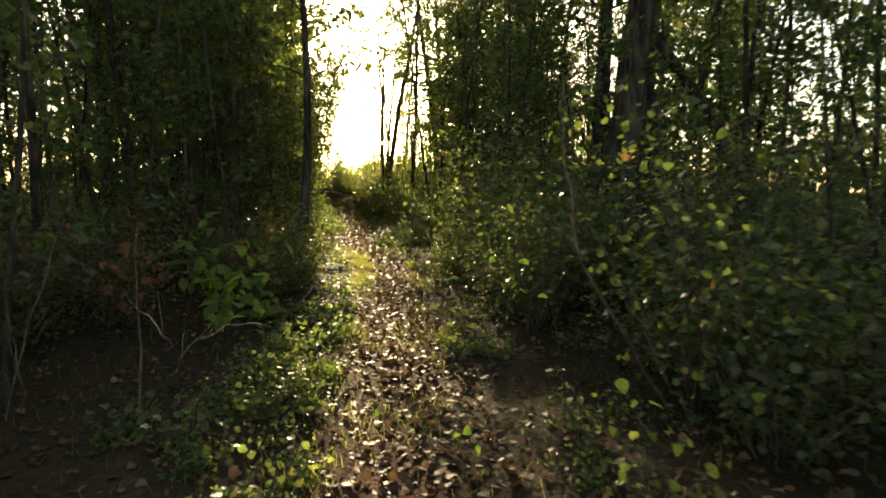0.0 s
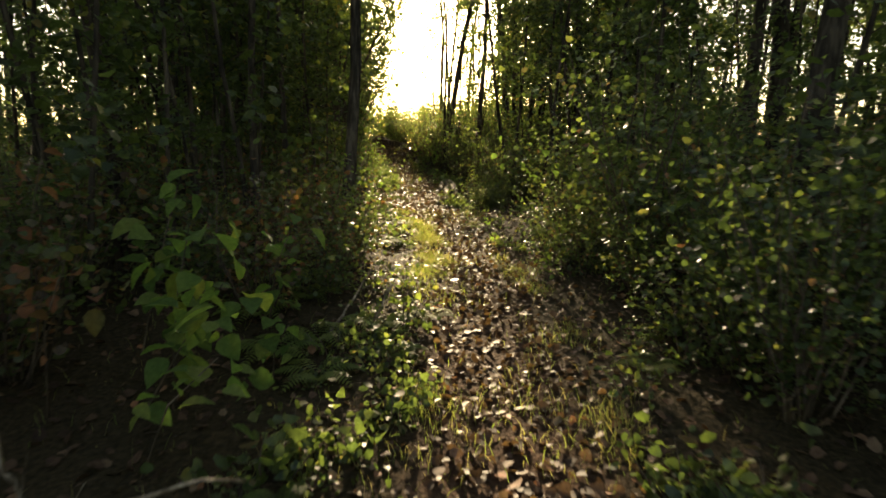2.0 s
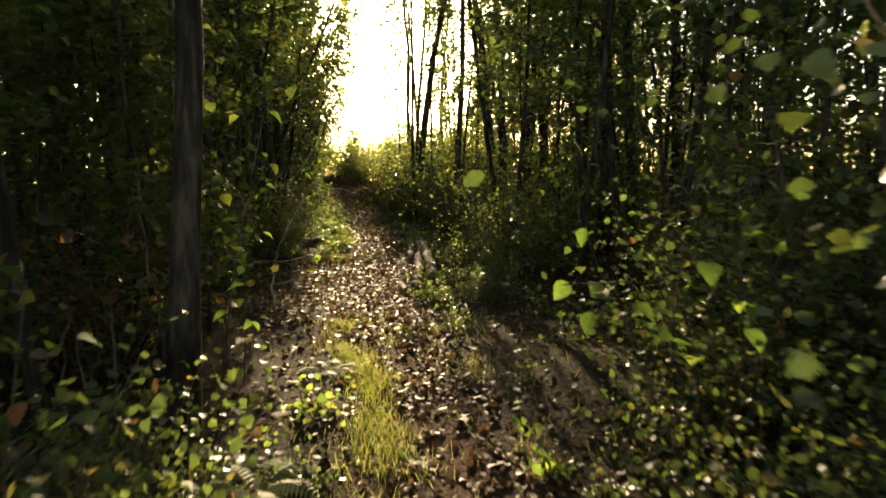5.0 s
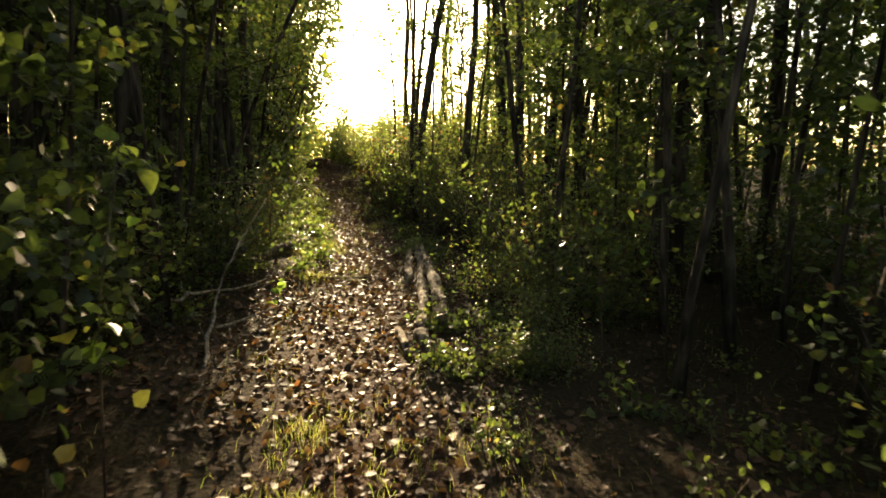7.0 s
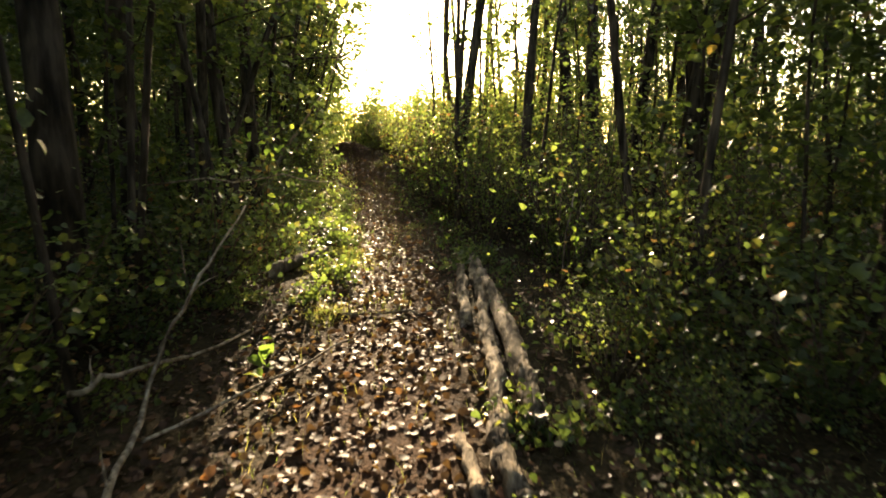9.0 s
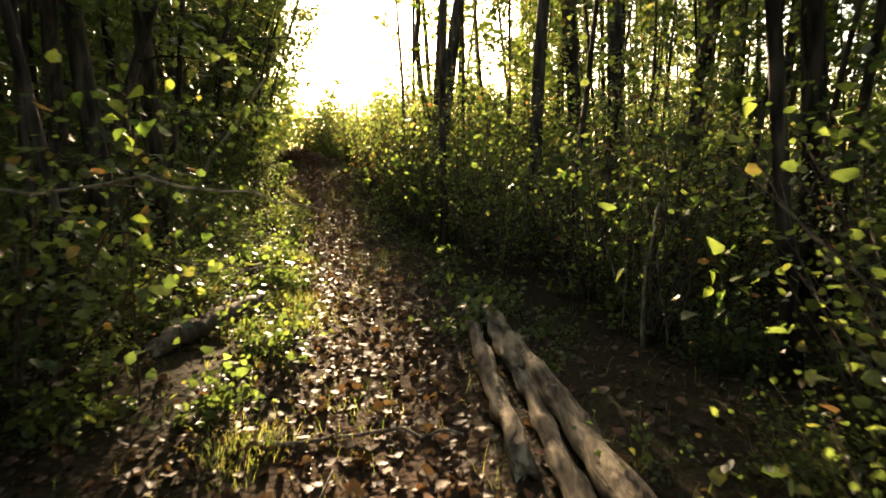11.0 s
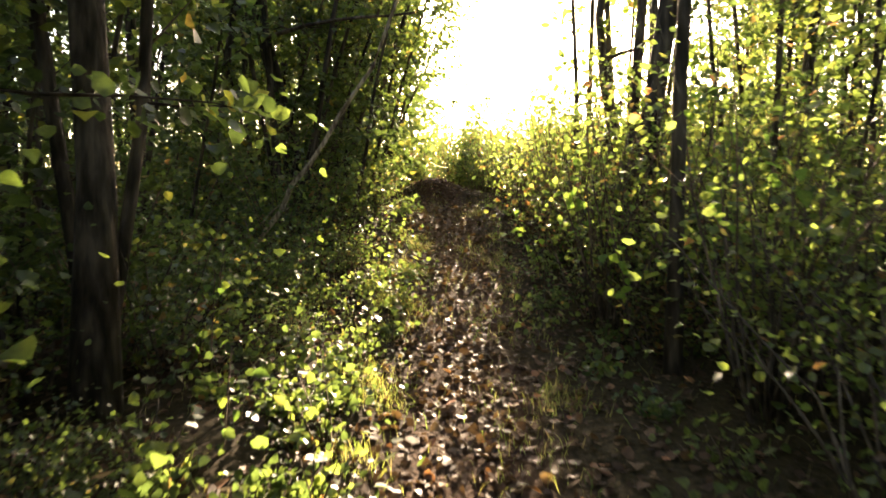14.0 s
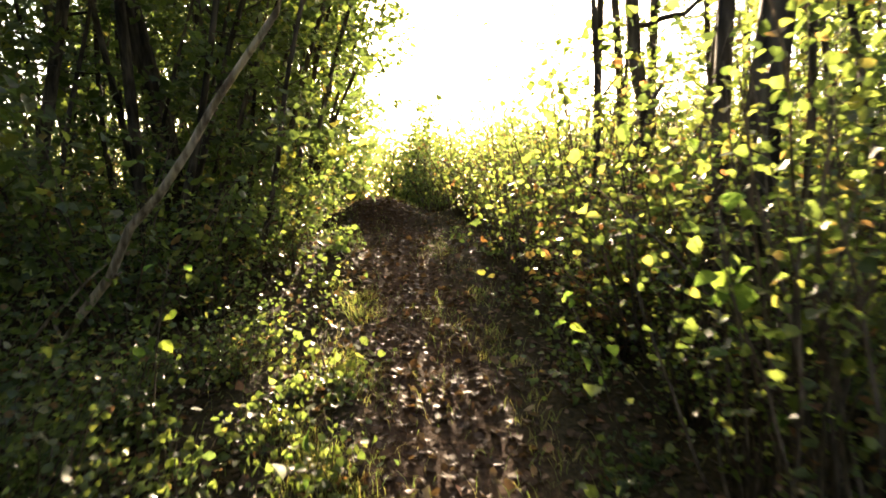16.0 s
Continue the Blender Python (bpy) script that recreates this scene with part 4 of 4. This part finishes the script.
TWIGS += [
    ([(-2.9, 5.2, 0.0), (-2.75, 5.1, 0.6), (-2.5, 4.95, 1.0)], 16, R, 1.0), ([(-2.7, 5.6, 0.0), (-2.6, 5.5, 0.5), (-2.35, 5.3, 0.8)], 14, R, 0.9), ([(-3.3, 6.3, 0.0), (-3.2, 6.2, 0.7), (-3.0, 6.1, 1.2)], 14, R, 1.0),
    ([(-1.85, 6.3, 0.0), (-1.8, 6.2, 0.25), (-1.65, 6.1, 0.45)], 14, "broad-leaved green bush twig in shade", 1.0), ([(-2.1, 6.9, 0.0), (-2.0, 6.8, 0.5), (-1.85, 6.7, 0.8)], 18, "broad-leaved green bush twig in shade", 1.1),
]
for i, (pts, n, lb, size) in enumerate(TWIGS):
    make_twig(pts, n, lb, size, i)


# ---- ferns ----
def make_fern(seed, fronds_n, length):
    rng = np.random.RandomState(seed)
    root = tagged(new("fern"), "small green fern with feathered fronds", "fern", "ferns by the path")
    for k in range(fronds_n):
        az = k * 2 * math.pi / fronds_n + rng.uniform(-0.3, 0.3)
        out = Vector((math.cos(az), math.sin(az), 0))
        side = Vector((-out.y, out.x, 0))
        rib, co, faces = [], [], []
        n = 15
        for i in range(n + 1):
            f = i / n
            rib.append(out * f * length * 0.85 + Vector((0, 0, length * (0.9 * f - 0.85 * f * f))))
        c, fc = tube(rib[::3], [0.003, 0.0025, 0.002, 0.0015, 0.001, 0.0006], 4)
        co += c
        faces += fc
        for i in range(2, n):
            w = length * 0.3 * math.sin(math.pi * (0.12 + 0.85 * i / n)) ** 0.8 * (1 - 0.25 * i / n)
            for sgn in (-1, 1):
                b = len(co)
                d = (side * sgn + out * 0.35).normalized()
                wide = length * 0.024
                co += [rib[i] - out * wide, rib[i] + d * w * 0.55 - out * wide - Vector((0, 0, w * 0.1)), rib[i] + d * w - Vector((0, 0, w * 0.28)), rib[i] + d * w * 0.55 + out * wide - Vector((0, 0, w * 0.1)), rib[i] + out * wide]
                faces.append((b, b + 1, b + 2, b + 3, b + 4) if sgn > 0 else (b + 4, b + 3, b + 2, b + 1, b))
        part("frond", mesh_of("fern_frond", [tuple(c) for c in co], faces, M_FERN), root)
    return root


M_FERN = leaf_material("fern_green", [(0.0, (0.075, 0.12, 0.022)), (1.0, (0.13, 0.16, 0.03))], single=True, rough=0.6, spec=0.12)
fern_forms = [make_fern(500, 7, 0.42), make_fern(501, 6, 0.34), make_fern(502, 8, 0.5)]
for k, x, y, turn, s in [(0, -1.4, 7.25, 10, 0.9), (1, -1.6, 6.35, 80, 1.0), (0, -1.97, 10.45, 40, 0.95), (1, -1.35, 5.0, 200, 0.8), (2, -2.4, 8.2, 120, 0.9), (1, -2.0, 12.2, 30, 0.9), (2, -3.9, 14.2, 75, 0.8), (1, 0.35, 6.6, 20, 0.8), (1, -2.05, 7.7, 150, 1.0), (0, -1.75, 6.9, 60, 0.85), (2, -1.95, 6.6, 210, 0.75), (1, -1.2, 6.75, 330, 0.8), (0, -2.3, 7.2, 15, 0.9), (1, -1.05, 7.6, 100, 0.7), (1, -2.3, 9.78, 100, 1.0)]:
    stand(fern_forms[k], x, y, turn=turn, scale=s)


# ---- grass and leaf litter ----
def strewn(n, seed, where):
    """n places (x, y) drawn by a density function of y and the distance from the path's middle."""
    rng = np.random.RandomState(seed)
    out = []
    while len(out) < n:
        y = rng.uniform(0.5, 31)
        d = rng.uniform(-5.5, 4.5)
        if rng.rand() < where(y, d):
            out.append((path_x(y) + d, y))
    return out, rng


def turf(y, d):
    edge = (0.45 if y < 9 else 0.3 if y < 14 else 0.55) + 0.1 * noise.noise((y * 0.8, 3, 7))
    left = math.exp(-((d + edge) / (0.13 if y < 14 else 0.16)) ** 2) * (0.55 if y < 9 else 1.0 if y < 13.8 else 1.0 if 17.5 < y < 27 else 0.1)
    mid = 0.6 * math.exp(-((y - 10.6) / 1.5) ** 2 - ((d + 0.15) / 0.2) ** 2) + 0.75 * math.exp(-((y - 13.2) / 0.55) ** 2 - ((d - 0.15) / 0.55) ** 2)
    right = 0.5 * math.exp(-((d - 0.55) / 0.13) ** 2) * (5 < y < 13 or 22 < y < 28)
    tuft = 1.2 * math.exp(-((y - 24.6) / 0.4) ** 2 - ((d + 0.75) / 0.3) ** 2) + 0.9 * math.exp(-((y - 19.8) / 0.7) ** 2 - ((d + 0.85) / 0.4) ** 2)
    patch = max(0.0, 0.12 + 1.7 * noise.noise((d * 1.6, y * 1.6, 30)) + 0.5 * noise.noise((d * 5, y * 5, 31)))
    stray = 0.2 * (abs(d) < 0.55) * max(0.0, noise.noise((d * 2.2, y * 0.9, 50)) - 0.05) * (y < 13 or y > 17.5)
    return max(0.0, (left + mid + right + tuft) * patch + stray + 0.008)


places, rng = strewn(33000, 21, turf)
co, faces = [], []
for x, y in places:
    h = rng.uniform(0.025, 0.1) * rng.uniform(0.6, 1.4)
    z = ground_z(x, y) - 0.005
    az = rng.uniform(0, 2 * math.pi)
    w = rng.uniform(0.001, 0.0022)
    lx, ly = rng.normal(0, 0.5, 2) * h
    cx, cy = math.cos(az) * w, math.sin(az) * w
    b = len(co)
    co += [(x - cx, y - cy, z), (x + cx, y + cy, z), (x + lx * 0.4 + cx * 0.8, y + ly * 0.4 + cy * 0.8, z + h * 0.65), (x + lx * 0.4 - cx * 0.8, y + ly * 0.4 - cy * 0.8, z + h * 0.65), (x + lx * 1.1, y + ly * 1.1, z + h)]
    faces += [(b, b + 1, b + 2, b + 3), (b + 3, b + 2, b + 4)]
tagged(new("grass", mesh_of("grass", co, faces, M_GRASS)), "fine yellow-green grass along the path edges", "grass", kind="stuff")


def litter(y, d):
    hollow = 0.5 * (13.5 < y < 18 and -2.3 < d < -0.6) + 0.3 * (22 < y < 25.5 and -2.8 < d < -0.6)
    return 0.9 * math.exp(-((d - (0.12 if y < 13 else 0)) / (0.48 if y < 13 else 0.72)) ** 2) + 0.2 * (abs(d) < 3) + 0.05 + hollow


places, rng = strewn(31000, 22, litter)
at = np.array([(x, y, ground_z(x, y) + rng.uniform(0.002, 0.022)) for x, y in places])
way = np.concatenate([rng.normal(0, 1, (len(at), 2)), rng.normal(0.05, 0.3, (len(at), 1))], 1)
tagged(new("leaf_litter", leaves_mesh("leaf_litter", at, way, rng.uniform(0.022, 0.068, len(at)), rng, M_LITTER, 0.6, flat=0.4)), "brown curled dead leaves strewn over the ground", "leaf litter", kind="stuff")

# the leaves nearest to the walk lie one by one
CURLED = [leaf_data("fallen_leaf", 0.075, 0.055, -0.3, M_LITTER_ONE), leaf_data("fallen_leaf", 0.065, 0.05, 0.35, M_LITTER_ONE), leaf_data("fallen_leaf", 0.085, 0.058, -0.15, M_LITTER_ONE)]
rng = np.random.RandomState(23)
for k in range(300):
    y = rng.uniform(2, 26)
    x = path_x(y) + rng.normal(0, 0.42)
    ob = part("fallen_leaf", CURLED[k % 3], ground)
    ob.matrix_basis = Matrix.LocRotScale((x, y, ground_z(x, y) + rng.uniform(0.008, 0.02)), Euler((rng.normal(0, 0.3), rng.normal(0, 0.3) + (math.pi if rng.rand() < 0.4 else 0), rng.uniform(0, 6.28))), (rng.uniform(0.7, 1.2),) * 3)
